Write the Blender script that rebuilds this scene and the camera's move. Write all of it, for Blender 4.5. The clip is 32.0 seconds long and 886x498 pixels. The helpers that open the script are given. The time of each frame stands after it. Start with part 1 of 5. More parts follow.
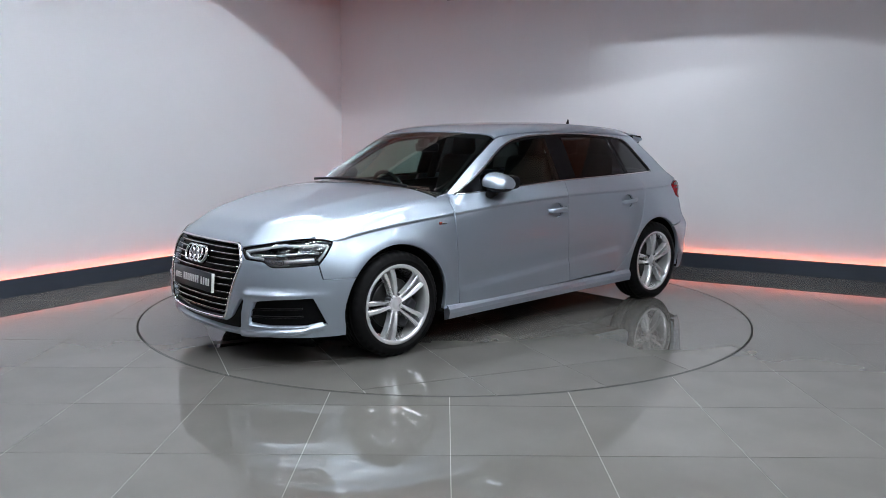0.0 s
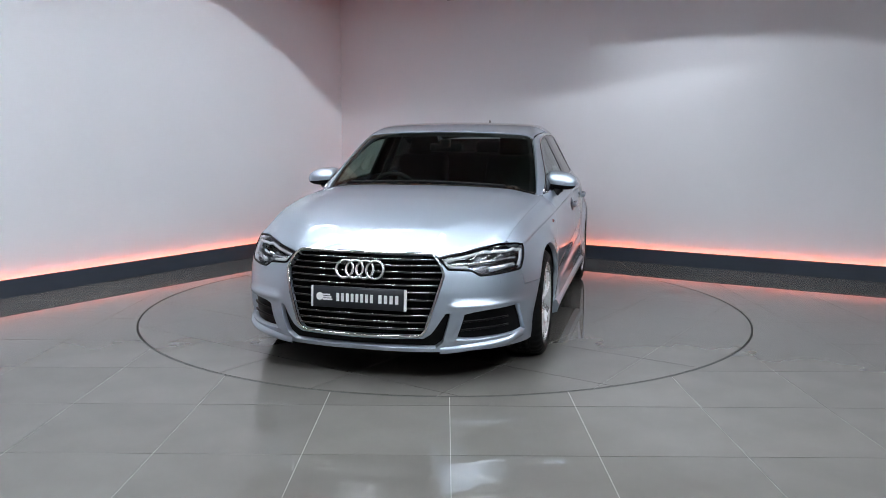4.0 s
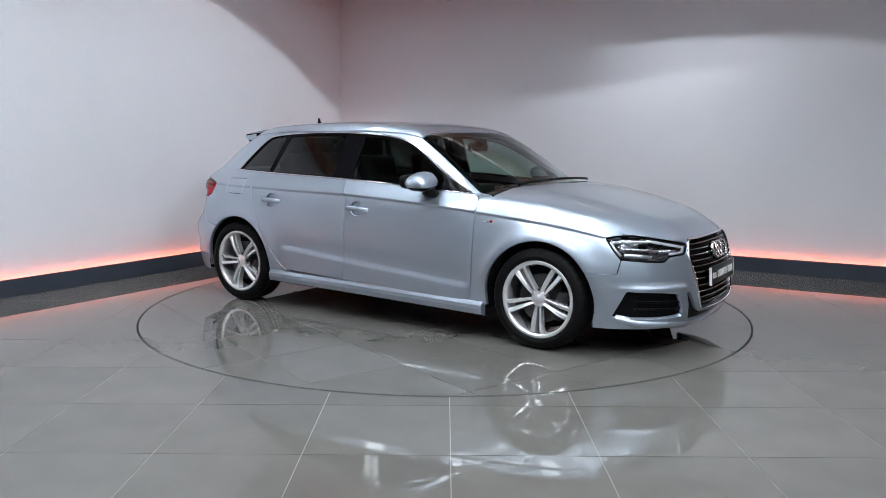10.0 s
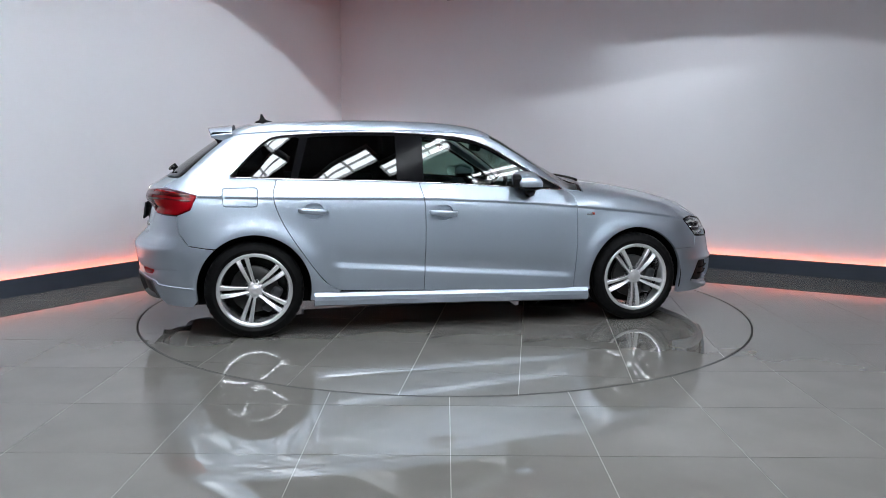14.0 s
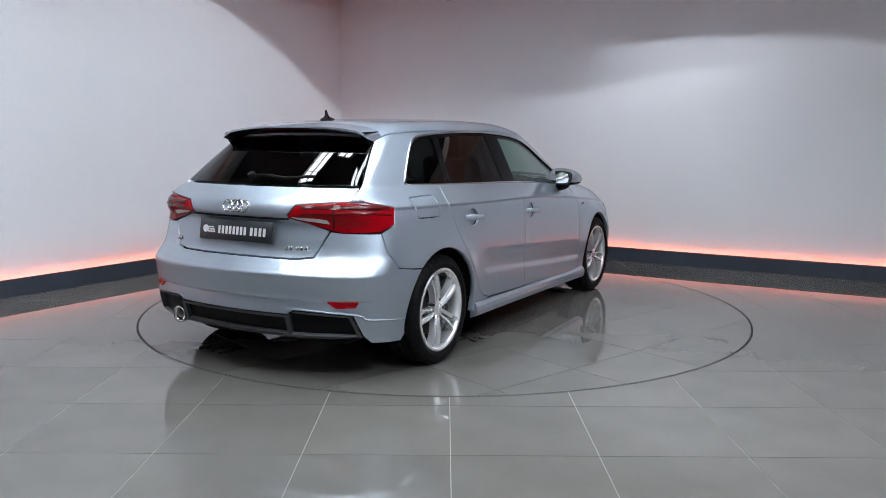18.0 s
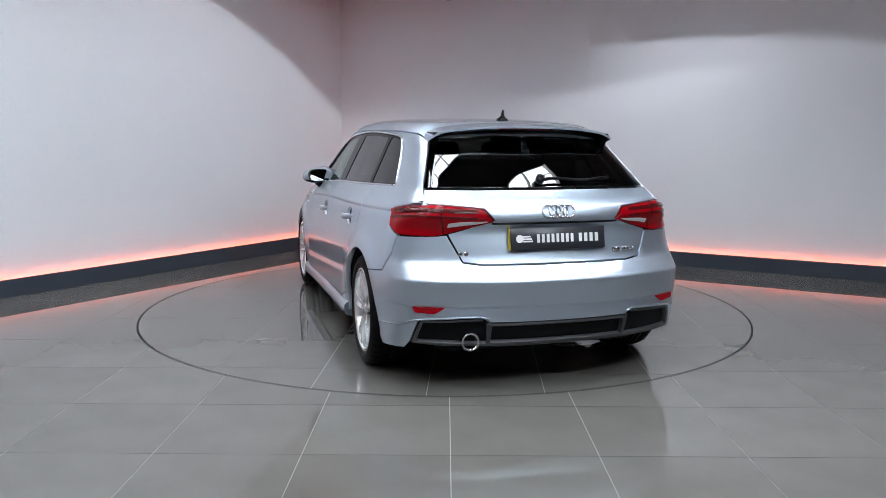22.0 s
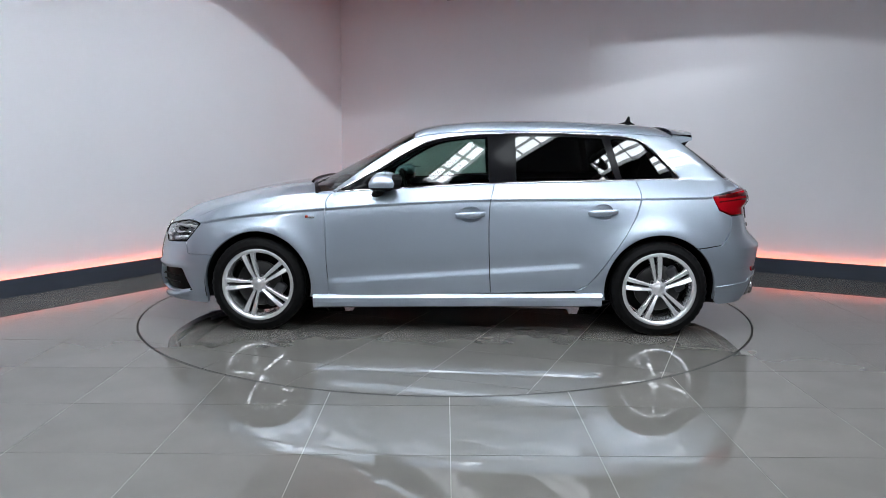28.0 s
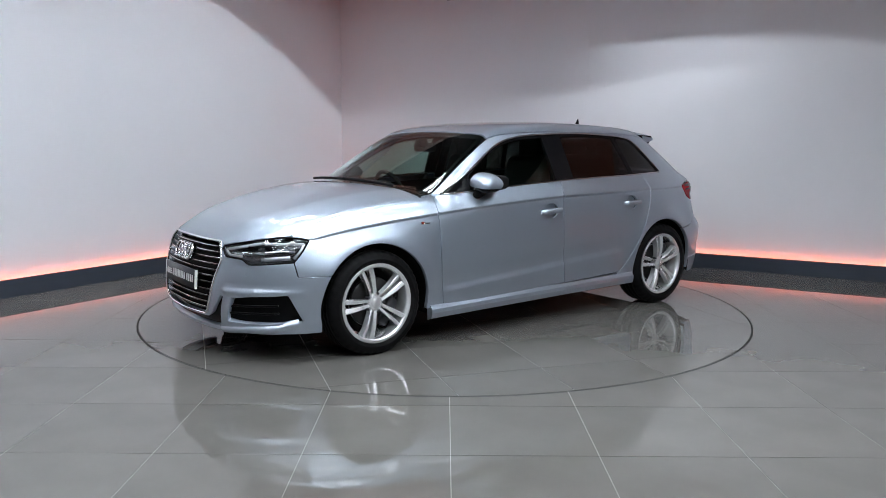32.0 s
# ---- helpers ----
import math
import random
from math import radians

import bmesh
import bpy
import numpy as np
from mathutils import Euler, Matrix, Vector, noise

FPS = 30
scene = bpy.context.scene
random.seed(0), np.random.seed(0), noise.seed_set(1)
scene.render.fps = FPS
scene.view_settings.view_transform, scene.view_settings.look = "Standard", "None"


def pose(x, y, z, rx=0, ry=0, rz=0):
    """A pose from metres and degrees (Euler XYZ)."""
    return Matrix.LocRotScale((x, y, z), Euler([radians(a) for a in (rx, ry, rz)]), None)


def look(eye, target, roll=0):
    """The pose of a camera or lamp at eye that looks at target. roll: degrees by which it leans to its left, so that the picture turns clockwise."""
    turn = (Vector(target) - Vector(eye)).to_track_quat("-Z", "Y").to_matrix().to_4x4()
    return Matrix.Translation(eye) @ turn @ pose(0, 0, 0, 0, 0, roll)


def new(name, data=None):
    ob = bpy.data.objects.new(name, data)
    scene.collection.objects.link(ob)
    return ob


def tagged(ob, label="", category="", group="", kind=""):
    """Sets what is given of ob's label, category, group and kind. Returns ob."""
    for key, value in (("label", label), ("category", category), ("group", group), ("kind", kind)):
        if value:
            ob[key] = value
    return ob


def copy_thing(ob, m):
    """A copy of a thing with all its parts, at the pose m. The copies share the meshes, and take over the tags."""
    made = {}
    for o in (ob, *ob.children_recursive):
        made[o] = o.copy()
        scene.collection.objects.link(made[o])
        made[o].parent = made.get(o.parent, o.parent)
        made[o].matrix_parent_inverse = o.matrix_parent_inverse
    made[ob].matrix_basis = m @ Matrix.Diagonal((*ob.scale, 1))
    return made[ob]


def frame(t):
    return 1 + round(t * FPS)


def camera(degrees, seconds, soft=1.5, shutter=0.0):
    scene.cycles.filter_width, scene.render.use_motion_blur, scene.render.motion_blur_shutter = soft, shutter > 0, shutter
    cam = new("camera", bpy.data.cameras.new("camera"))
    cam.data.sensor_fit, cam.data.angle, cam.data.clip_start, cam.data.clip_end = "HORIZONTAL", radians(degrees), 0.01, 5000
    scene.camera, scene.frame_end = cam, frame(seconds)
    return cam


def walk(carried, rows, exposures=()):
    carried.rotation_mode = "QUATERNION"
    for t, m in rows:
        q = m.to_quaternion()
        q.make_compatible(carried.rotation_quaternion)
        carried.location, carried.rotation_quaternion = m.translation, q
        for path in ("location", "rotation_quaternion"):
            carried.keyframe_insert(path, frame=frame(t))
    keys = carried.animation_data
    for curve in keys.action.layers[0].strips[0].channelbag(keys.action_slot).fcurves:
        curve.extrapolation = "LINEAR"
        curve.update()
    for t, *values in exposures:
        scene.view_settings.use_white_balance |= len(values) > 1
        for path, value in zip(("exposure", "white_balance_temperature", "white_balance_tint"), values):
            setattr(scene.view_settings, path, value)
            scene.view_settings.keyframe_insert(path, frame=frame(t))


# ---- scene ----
from mathutils.geometry import delaunay_2d_cdt

# ---------------------------------------------------------------- camera
cam = camera(58.47, 32.0, soft=0.8)
EYE = look((0, -6.054, 1.272), (-0.02541, 3.852, -0.0987), 0.30)
walk(cam, [(0, EYE), (32, EYE)])

# ---------------------------------------------------------------- world, light
world = bpy.data.worlds.new("dim_hall")
scene.world = world
world.use_nodes = True
world.node_tree.nodes["Background"].inputs[0].default_value = (0.5, 0.55, 0.65, 1)
world.node_tree.nodes["Background"].inputs[1].default_value = 0.02
scene.view_settings.exposure = 0.0


# ---------------------------------------------------------------- materials
def material(name, color, rough=0.5, metal=0.0, coat=0.0, spec=0.5, noise_amt=0.0, noise_scale=8.0, bump=0.0,
             bump_scale=60.0, rough_var=0.0, transmission=0.0, emit=None, emit_strength=0.0, ior=1.45, alpha=1.0, per_object=0.0):
    m = bpy.data.materials.new(name)
    m.use_nodes = True
    nt = m.node_tree
    b = nt.nodes["Principled BSDF"]
    b.inputs["Base Color"].default_value = (*color, 1)
    b.inputs["Roughness"].default_value = rough
    b.inputs["Metallic"].default_value = metal
    b.inputs["Coat Weight"].default_value = coat
    b.inputs["Coat Roughness"].default_value = 0.03
    b.inputs["Coat IOR"].default_value = 1.75
    b.inputs["Specular IOR Level"].default_value = spec
    b.inputs["Transmission Weight"].default_value = transmission
    b.inputs["IOR"].default_value = ior
    b.inputs["Alpha"].default_value = alpha
    if emit:
        b.inputs["Emission Color"].default_value = (*emit, 1)
        b.inputs["Emission Strength"].default_value = emit_strength
    tc = nt.nodes.new("ShaderNodeTexCoord")
    if noise_amt or per_object:
        n = nt.nodes.new("ShaderNodeTexNoise")
        n.inputs["Scale"].default_value = noise_scale
        n.inputs["Detail"].default_value = 5
        nt.links.new(tc.outputs["Object"], n.inputs["Vector"])
        mr = nt.nodes.new("ShaderNodeMapRange")
        mr.inputs["To Min"].default_value = 1 - noise_amt
        mr.inputs["To Max"].default_value = 1 + noise_amt
        nt.links.new(n.outputs["Fac"], mr.inputs["Value"])
        src = mr.outputs[0]
        if per_object:
            oi = nt.nodes.new("ShaderNodeObjectInfo")
            m2 = nt.nodes.new("ShaderNodeMapRange")
            m2.inputs["To Min"].default_value = 1 - per_object
            m2.inputs["To Max"].default_value = 1 + per_object
            nt.links.new(oi.outputs["Random"], m2.inputs["Value"])
            mm = nt.nodes.new("ShaderNodeMath")
            mm.operation = "MULTIPLY"
            nt.links.new(src, mm.inputs[0])
            nt.links.new(m2.outputs[0], mm.inputs[1])
            src = mm.outputs[0]
        sc = nt.nodes.new("ShaderNodeVectorMath")
        sc.operation = "SCALE"
        sc.inputs[0].default_value = color
        nt.links.new(src, sc.inputs["Scale"])
        nt.links.new(sc.outputs[0], b.inputs["Base Color"])
    if rough_var:
        n3 = nt.nodes.new("ShaderNodeTexNoise")
        n3.inputs["Scale"].default_value = noise_scale * 0.6
        n3.inputs["Detail"].default_value = 6
        nt.links.new(tc.outputs["Object"], n3.inputs["Vector"])
        m3 = nt.nodes.new("ShaderNodeMapRange")
        m3.inputs["From Min"].default_value, m3.inputs["From Max"].default_value = 0.3, 0.7
        m3.inputs["To Min"].default_value = max(rough - rough_var, 0.0)
        m3.inputs["To Max"].default_value = rough + rough_var
        nt.links.new(n3.outputs["Fac"], m3.inputs["Value"])
        nt.links.new(m3.outputs[0], b.inputs["Roughness"])
    if bump:
        n2 = nt.nodes.new("ShaderNodeTexNoise")
        n2.inputs["Scale"].default_value = bump_scale
        n2.inputs["Detail"].default_value = 3
        nt.links.new(tc.outputs["Object"], n2.inputs["Vector"])
        bn = nt.nodes.new("ShaderNodeBump")
        bn.inputs["Strength"].default_value = bump
        bn.inputs["Distance"].default_value = 0.01
        nt.links.new(n2.outputs["Fac"], bn.inputs["Height"])
        nt.links.new(bn.outputs[0], b.inputs["Normal"])
    return m


M = {}
M["paint"] = material("silver_paint", (0.455, 0.525, 0.615), rough=0.45, metal=0.88, coat=1.0, noise_amt=0.10, noise_scale=1400)
M["wall"] = material("wall_paint", (0.76, 0.76, 0.80), rough=0.7, noise_amt=0.03, noise_scale=1.2, bump=0.05, bump_scale=45, spec=0.3)
# dark tone in place of the unlit hall behind the camera
M["hall_wall"] = material("dim_hall_stand_in", (0.23, 0.23, 0.245), rough=0.7, noise_amt=0.06, noise_scale=1.2, spec=0.3)
# pale ceiling, its warm tint standing in for orange glow from the strips
M["ceiling"] = material("glow_tinted_ceiling_paint", (0.66, 0.55, 0.50), rough=0.8, noise_amt=0.04, noise_scale=2)
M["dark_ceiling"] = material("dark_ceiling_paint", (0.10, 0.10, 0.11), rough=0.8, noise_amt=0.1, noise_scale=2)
M["tile"] = material("grey_porcelain_tile", (0.134, 0.128, 0.119), rough=0.014, noise_amt=0.16, noise_scale=3.0, rough_var=0.010, per_object=0.06, spec=0.6, bump=0.010, bump_scale=3.5)
M["grout"] = material("pale_grout", (0.27, 0.26, 0.245), rough=0.8, noise_amt=0.25, noise_scale=12)
M["skirting"] = material("slate_skirting_paint", (0.045, 0.055, 0.075), rough=0.35, noise_amt=0.1, noise_scale=4)
M["led"] = material("orange_led", (0.8, 0.3, 0.1), emit=(1.0, 0.165, 0.06), emit_strength=15.0)
M["diffuser"] = material("white_light_diffuser", (0.8, 0.8, 0.8), emit=(0.86, 0.93, 1.0), emit_strength=20)
M["wall_spot"] = material("white_wall_spot_lens", (0.8, 0.8, 0.8), emit=(0.86, 0.93, 1.0), emit_strength=2400)
M["side_fill"] = material("side_fill_lens", (0.8, 0.8, 0.8), emit=(0.86, 0.93, 1.0), emit_strength=3050)
M["edge_spot"] = material("white_edge_spot_lens", (0.8, 0.8, 0.8), emit=(0.86, 0.93, 1.0), emit_strength=5200)
M["front_fill"] = material("front_fill_lens", (0.8, 0.8, 0.8), emit=(0.86, 0.93, 1.0), emit_strength=3300)
M["key_spot"] = material("white_key_spot_lens", (0.8, 0.8, 0.8), emit=(0.86, 0.93, 1.0), emit_strength=5000)
M["frame_white"] = material("white_metal_frame", (0.7, 0.7, 0.7), rough=0.4)
M["steel"] = material("dark_steel_edge", (0.02, 0.02, 0.02), rough=0.8)
M["black"] = material("black_plastic", (0.006, 0.006, 0.007), rough=0.42, spec=0.12, noise_amt=0.1, noise_scale=30)
M["gloss_black"] = material("gloss_black_trim", (0.006, 0.006, 0.007), rough=0.12, spec=0.08)
M["rubber"] = material("tyre_rubber", (0.005, 0.005, 0.0055), rough=0.6, spec=0.15, noise_amt=0.2, noise_scale=20)
M["chrome"] = material("bright_chrome", (0.78, 0.78, 0.80), rough=0.08, metal=1.0)
M["alloy"] = material("machined_alloy", (0.88, 0.89, 0.91), rough=0.26, metal=0.7, coat=0.6)
M["louvre"] = material("pale_louvre", (0.50, 0.50, 0.50), rough=0.5)
M["alloy_dark"] = material("grey_alloy_recess", (0.05, 0.052, 0.058), rough=0.4, metal=0.6)
M["satin_grey"] = material("satin_grey_trim", (0.048, 0.050, 0.055), rough=0.4, metal=0.2)
M["disc"] = material("brake_disc_iron", (0.04, 0.04, 0.04), rough=0.4, metal=0.9)
M["red"] = material("red_lamp_lens", (0.27, 0.002, 0.006), rough=0.06, coat=0.05, spec=0.2)
M["dark_red"] = material("dark_red_lens_band", (0.07, 0.003, 0.004), rough=0.15, coat=0.25, spec=0.3)
M["clear_white"] = material("pale_lamp_band", (0.7, 0.62, 0.62), rough=0.15, coat=1.0)
M["lamp_inner"] = material("lamp_reflector", (0.26, 0.27, 0.29), rough=0.25, metal=0.8)
M["plate_black"] = material("charcoal_plate", (0.022, 0.024, 0.030), rough=0.35)
M["plate_white"] = material("white_lettering", (0.75, 0.75, 0.75), rough=0.5)
M["seat"] = material("black_seat_fabric", (0.009, 0.009, 0.010), rough=0.85, bump=0.2, bump_scale=200)
M["headliner"] = material("grey_headliner", (0.04, 0.04, 0.04), rough=0.9)
M["slat"] = material("gloss_black_slat", (0.008, 0.008, 0.009), rough=0.2, coat=0.4)
M["drl"] = material("white_light_guide", (0.55, 0.56, 0.58), rough=0.2, coat=0.5)
M["mirror"] = material("mirror_glass", (0.85, 0.87, 0.87), rough=0.02, metal=1.0)
M["yellow"] = material("yellow_plate_edge", (0.55, 0.40, 0.04), rough=0.5)
M["orange"] = material("red_badge_enamel", (0.35, 0.05, 0.03), rough=0.2)


def glass_material(name, tint, rough=0.0):
    """Thin tinted pane: mirror-like by its angle, else see-through with a tint."""
    m = bpy.data.materials.new(name)
    m.use_nodes = True
    nt = m.node_tree
    nt.nodes.clear()
    out = nt.nodes.new("ShaderNodeOutputMaterial")
    mix = nt.nodes.new("ShaderNodeMixShader")
    lw = nt.nodes.new("ShaderNodeLayerWeight")
    lw.inputs["Blend"].default_value = 0.5
    pw = nt.nodes.new("ShaderNodeMath")
    pw.operation = "POWER"
    pw.inputs[1].default_value = 4.5
    fr = nt.nodes.new("ShaderNodeMath")
    fr.operation = "MULTIPLY_ADD"
    fr.inputs[1].default_value, fr.inputs[2].default_value = 0.93, 0.065
    nt.links.new(lw.outputs["Facing"], pw.inputs[0])
    nt.links.new(pw.outputs[0], fr.inputs[0])
    tr = nt.nodes.new("ShaderNodeBsdfTransparent")
    tr.inputs[0].default_value = (*tint, 1)
    gl = nt.nodes.new("ShaderNodeBsdfGlossy")
    gl.inputs["Roughness"].default_value = rough
    nt.links.new(fr.outputs[0], mix.inputs[0])
    nt.links.new(tr.outputs[0], mix.inputs[1])
    nt.links.new(gl.outputs[0], mix.inputs[2])
    nt.links.new(mix.outputs[0], out.inputs[0])
    return m


M["glass"] = glass_material("pale_green_glass", (0.46, 0.62, 0.55))
M["tint_glass"] = glass_material("dark_privacy_glass", (0.055, 0.060, 0.062))
M["screen"] = glass_material("tinted_screen_glass", (0.52, 0.62, 0.57))
M["lens"] = glass_material("clear_lamp_lens", (0.92, 0.93, 0.95))


# ---------------------------------------------------------------- mesh helpers
def mesh_of(name, verts, faces, mat, normals=None, smooth=True):
    me = bpy.data.meshes.new(name)
    me.from_pydata([tuple(v) for v in verts], [], [tuple(f) for f in faces])
    me.materials.append(mat)
    if smooth:
        me.polygons.foreach_set("use_smooth", [True] * len(me.polygons))
    me.update()
    if normals is not None:
        me.normals_split_custom_set_from_vertices([tuple(n) for n in normals])
    return me


def part(name, data, mat, parent, label=""):
    """Links a mesh or bmesh as ONE object under a thing or a part."""
    if isinstance(data, bmesh.types.BMesh):
        me = bpy.data.meshes.new(name)
        data.to_mesh(me)
        data.free()
        me.materials.append(mat)
    else:
        me = data
    ob = new(name, me)
    ob.parent = parent
    if label:
        tagged(ob, label)
    return ob


def thing(name, label, category, group="", kind="", data=None, m=None):
    ob = new(name, data)
    if m is not None:
        ob.matrix_basis = m
    return tagged(ob, label, category, group, kind)


def box_bm(x0, x1, y0, y1, z0, z1, bevel=0.0, seg=2):
    bm = bmesh.new()
    bmesh.ops.create_cube(bm, size=1)
    for v in bm.verts:
        v.co = Vector((x0 + (v.co.x + 0.5) * (x1 - x0), y0 + (v.co.y + 0.5) * (y1 - y0), z0 + (v.co.z + 0.5) * (z1 - z0)))
    if bevel:
        bmesh.ops.bevel(bm, geom=list(bm.edges), offset=bevel, segments=seg, affect="EDGES", profile=0.5)
        for f in bm.faces:
            f.smooth = True
    return bm


def prism(poly, z0, z1):
    """An upright prism over a plan polygon."""
    bm = bmesh.new()
    lo = [bm.verts.new((x, y, z0)) for x, y in poly]
    hi = [bm.verts.new((x, y, z1)) for x, y in poly]
    n = len(poly)
    bm.faces.new(lo[::-1])
    bm.faces.new(hi)
    for i in range(n):
        bm.faces.new((lo[i], lo[(i + 1) % n], hi[(i + 1) % n], hi[i]))
    bmesh.ops.recalc_face_normals(bm, faces=bm.faces)
    return bm


def tube(points, radius, seg=8, closed=False, flat=1.0):
    """Verts and faces of a round bar along points."""
    P = [Vector(p) for p in points]
    n = len(P)
    verts, faces = [], []
    for i in range(n):
        a = P[(i - 1) % n] if closed or i else P[i]
        b = P[(i + 1) % n] if closed or i < n - 1 else P[i]
        d = (b - a).normalized()
        up = Vector((0, 0, 1)) if abs(d.z) < 0.9 else Vector((1, 0, 0))
        s = d.cross(up).normalized()
        u = s.cross(d)
        for k in range(seg):
            w = 2 * math.pi * k / seg
            verts.append(P[i] + (s * math.cos(w) + u * math.sin(w) * flat) * radius)
    for i in range(n if closed else n - 1):
        for k in range(seg):
            a, b = i * seg + k, i * seg + (k + 1) % seg
            c, d = ((i + 1) % n) * seg + (k + 1) % seg, ((i + 1) % n) * seg + k
            faces.append((a, b, c, d))
    if not closed:
        faces.append(tuple(range(seg))[::-1])
        faces.append(tuple((n - 1) * seg + k for k in range(seg)))
    return verts, faces


def lathe(profile, seg=64, axis="y", closed=False):
    """Verts and faces of a profile of (radius, along) turned round the axis."""
    verts, faces = [], []
    n = len(profile)
    for k in range(seg):
        w = 2 * math.pi * k / seg
        for r, a in profile:
            verts.append((r * math.cos(w), a, r * math.sin(w)))
    for k in range(seg):
        for i in range(n if closed else n - 1):
            j = (i + 1) % n
            faces.append((k * n + i, k * n + j, ((k + 1) % seg) * n + j, ((k + 1) % seg) * n + i))
    return verts, faces


# ---------------------------------------------------------------- room
TABLE_R = 2.238
CORNER = (-1.28, 3.80)
LEFT_END, RIGHT_END = (-5.6, -3.14), (8.6, -1.45)
RIGHT_LINE = [CORNER, (0.20, 3.18), (1.52, 2.57), (2.65, 1.90), (4.06, 1.12), RIGHT_END]
BACK = [RIGHT_END, (8.6, -7.6), (-5.6, -7.6), LEFT_END]
CEIL_Z, TOP_Z = 2.93, 3.52
SKIRT_H = 0.146


def offset_line(pts, d):
    """A plan polyline moved d to its left, mitred."""
    out = []
    n = len(pts)
    for i in range(n):
        p = Vector(pts[i])
        dirs = []
        if i:
            dirs.append((p - Vector(pts[i - 1])).normalized())
        if i < n - 1:
            dirs.append((Vector(pts[i + 1]) - p).normalized())
        ns = [Vector((-v.y, v.x)) for v in dirs]
        m = sum(ns, Vector((0, 0)))
        m = m / (m.dot(ns[0]))
        out.append(p + m * d)
    return [(v.x, v.y) for v in out]


def band(pts, d0, d1, z0, z1):
    a, b = offset_line(pts, d0), offset_line(pts, d1)
    return prism(a + b[::-1], z0, z1)


# walls run with the room on their right-hand side
LEFT_LINE = [LEFT_END, CORNER]


def bm_thing(name, bm, mat, label, category, kind="", group=""):
    me = bpy.data.meshes.new(name)
    bm.to_mesh(me)
    bm.free()
    me.materials.append(mat)
    return thing(name, label, category, group, kind, data=me)


for wname, line in (("wall_left", LEFT_LINE), ("wall_right", RIGHT_LINE)):
    bm_thing(wname, band(line, 0.0, 0.16, -0.05, TOP_Z + 0.1), M["wall"], "smooth white painted showroom wall washed by orange light", "wall", "structure")
# unseen wall added behind the camera, dark so the car reflects a dim hall
bm_thing("wall_back", band(BACK, 0.0, 0.16, -0.05, TOP_Z + 0.1), M["hall_wall"], "unseen dark grey wall standing in for the dim hall", "wall", "structure")


for line in (LEFT_LINE, RIGHT_LINE):
    sk = bm_thing("baseboard", band(line, -0.062, -0.046, 0.0, SKIRT_H), M["skirting"], "dark slate painted skirting with hidden light strip", "skirting", "structure")
    part("trough", band(line, -0.0455, -0.002, 0.0, SKIRT_H - 0.036), M["skirting"], sk, "dark trough behind the skirting board")
    part("light_strip", band(line, -0.036, -0.010, SKIRT_H - 0.035, SKIRT_H - 0.027), M["led"], sk, "glowing orange light strip")


# lowered ceiling with a round opening, the light hall above it
OPEN_C, OPEN_R = (-0.07, -2.18), 4.02


def ring_plate(outline, cx, cy, r, z0, z1, n=96):
    """A flat plate with a round hole: outline sampled by angle."""
    bm = bmesh.new()
    rows = []
    for i in range(n):
        w = 2 * math.pi * i / n
        d = Vector((math.cos(w), math.sin(w)))
        best = 30.0
        for k in range(len(outline)):
            a, b = Vector(outline[k]), Vector(outline[(k + 1) % len(outline)])
            e = b - a
            den = d.x * e.y - d.y * e.x
            if abs(den) < 1e-9:
                continue
            q = a - Vector((cx, cy))
            t = (q.x * e.y - q.y * e.x) / den
            u = (q.x * d.y - q.y * d.x) / den
            if t > 0 and -1e-6 <= u <= 1 + 1e-6:
                best = min(best, t)
        rr = min(r, best - 0.05)
        pi, po = Vector((cx, cy)) + d * rr, Vector((cx, cy)) + d * best
        rows.append([bm.verts.new((p.x, p.y, z)) for p, z in ((pi, z0), (po, z0), (po, z1), (pi, z1))])
    for i in range(n):
        a, b = rows[i], rows[(i + 1) % n]
        for k in range(4):
            bm.faces.new((a[k], a[(k + 1) % 4], b[(k + 1) % 4], b[k]))
    bmesh.ops.recalc_face_normals(bm, faces=bm.faces)
    return bm


OUTLINE = [LEFT_END] + RIGHT_LINE + BACK[1:3]
bm_thing("ceiling", ring_plate(OUTLINE, *OPEN_C, OPEN_R, CEIL_Z, CEIL_Z + 0.12), M["ceiling"], "low pale ceiling with a wide round opening", "ceiling", "structure")
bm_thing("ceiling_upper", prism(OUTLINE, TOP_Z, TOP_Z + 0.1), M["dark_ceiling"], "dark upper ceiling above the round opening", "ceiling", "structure")


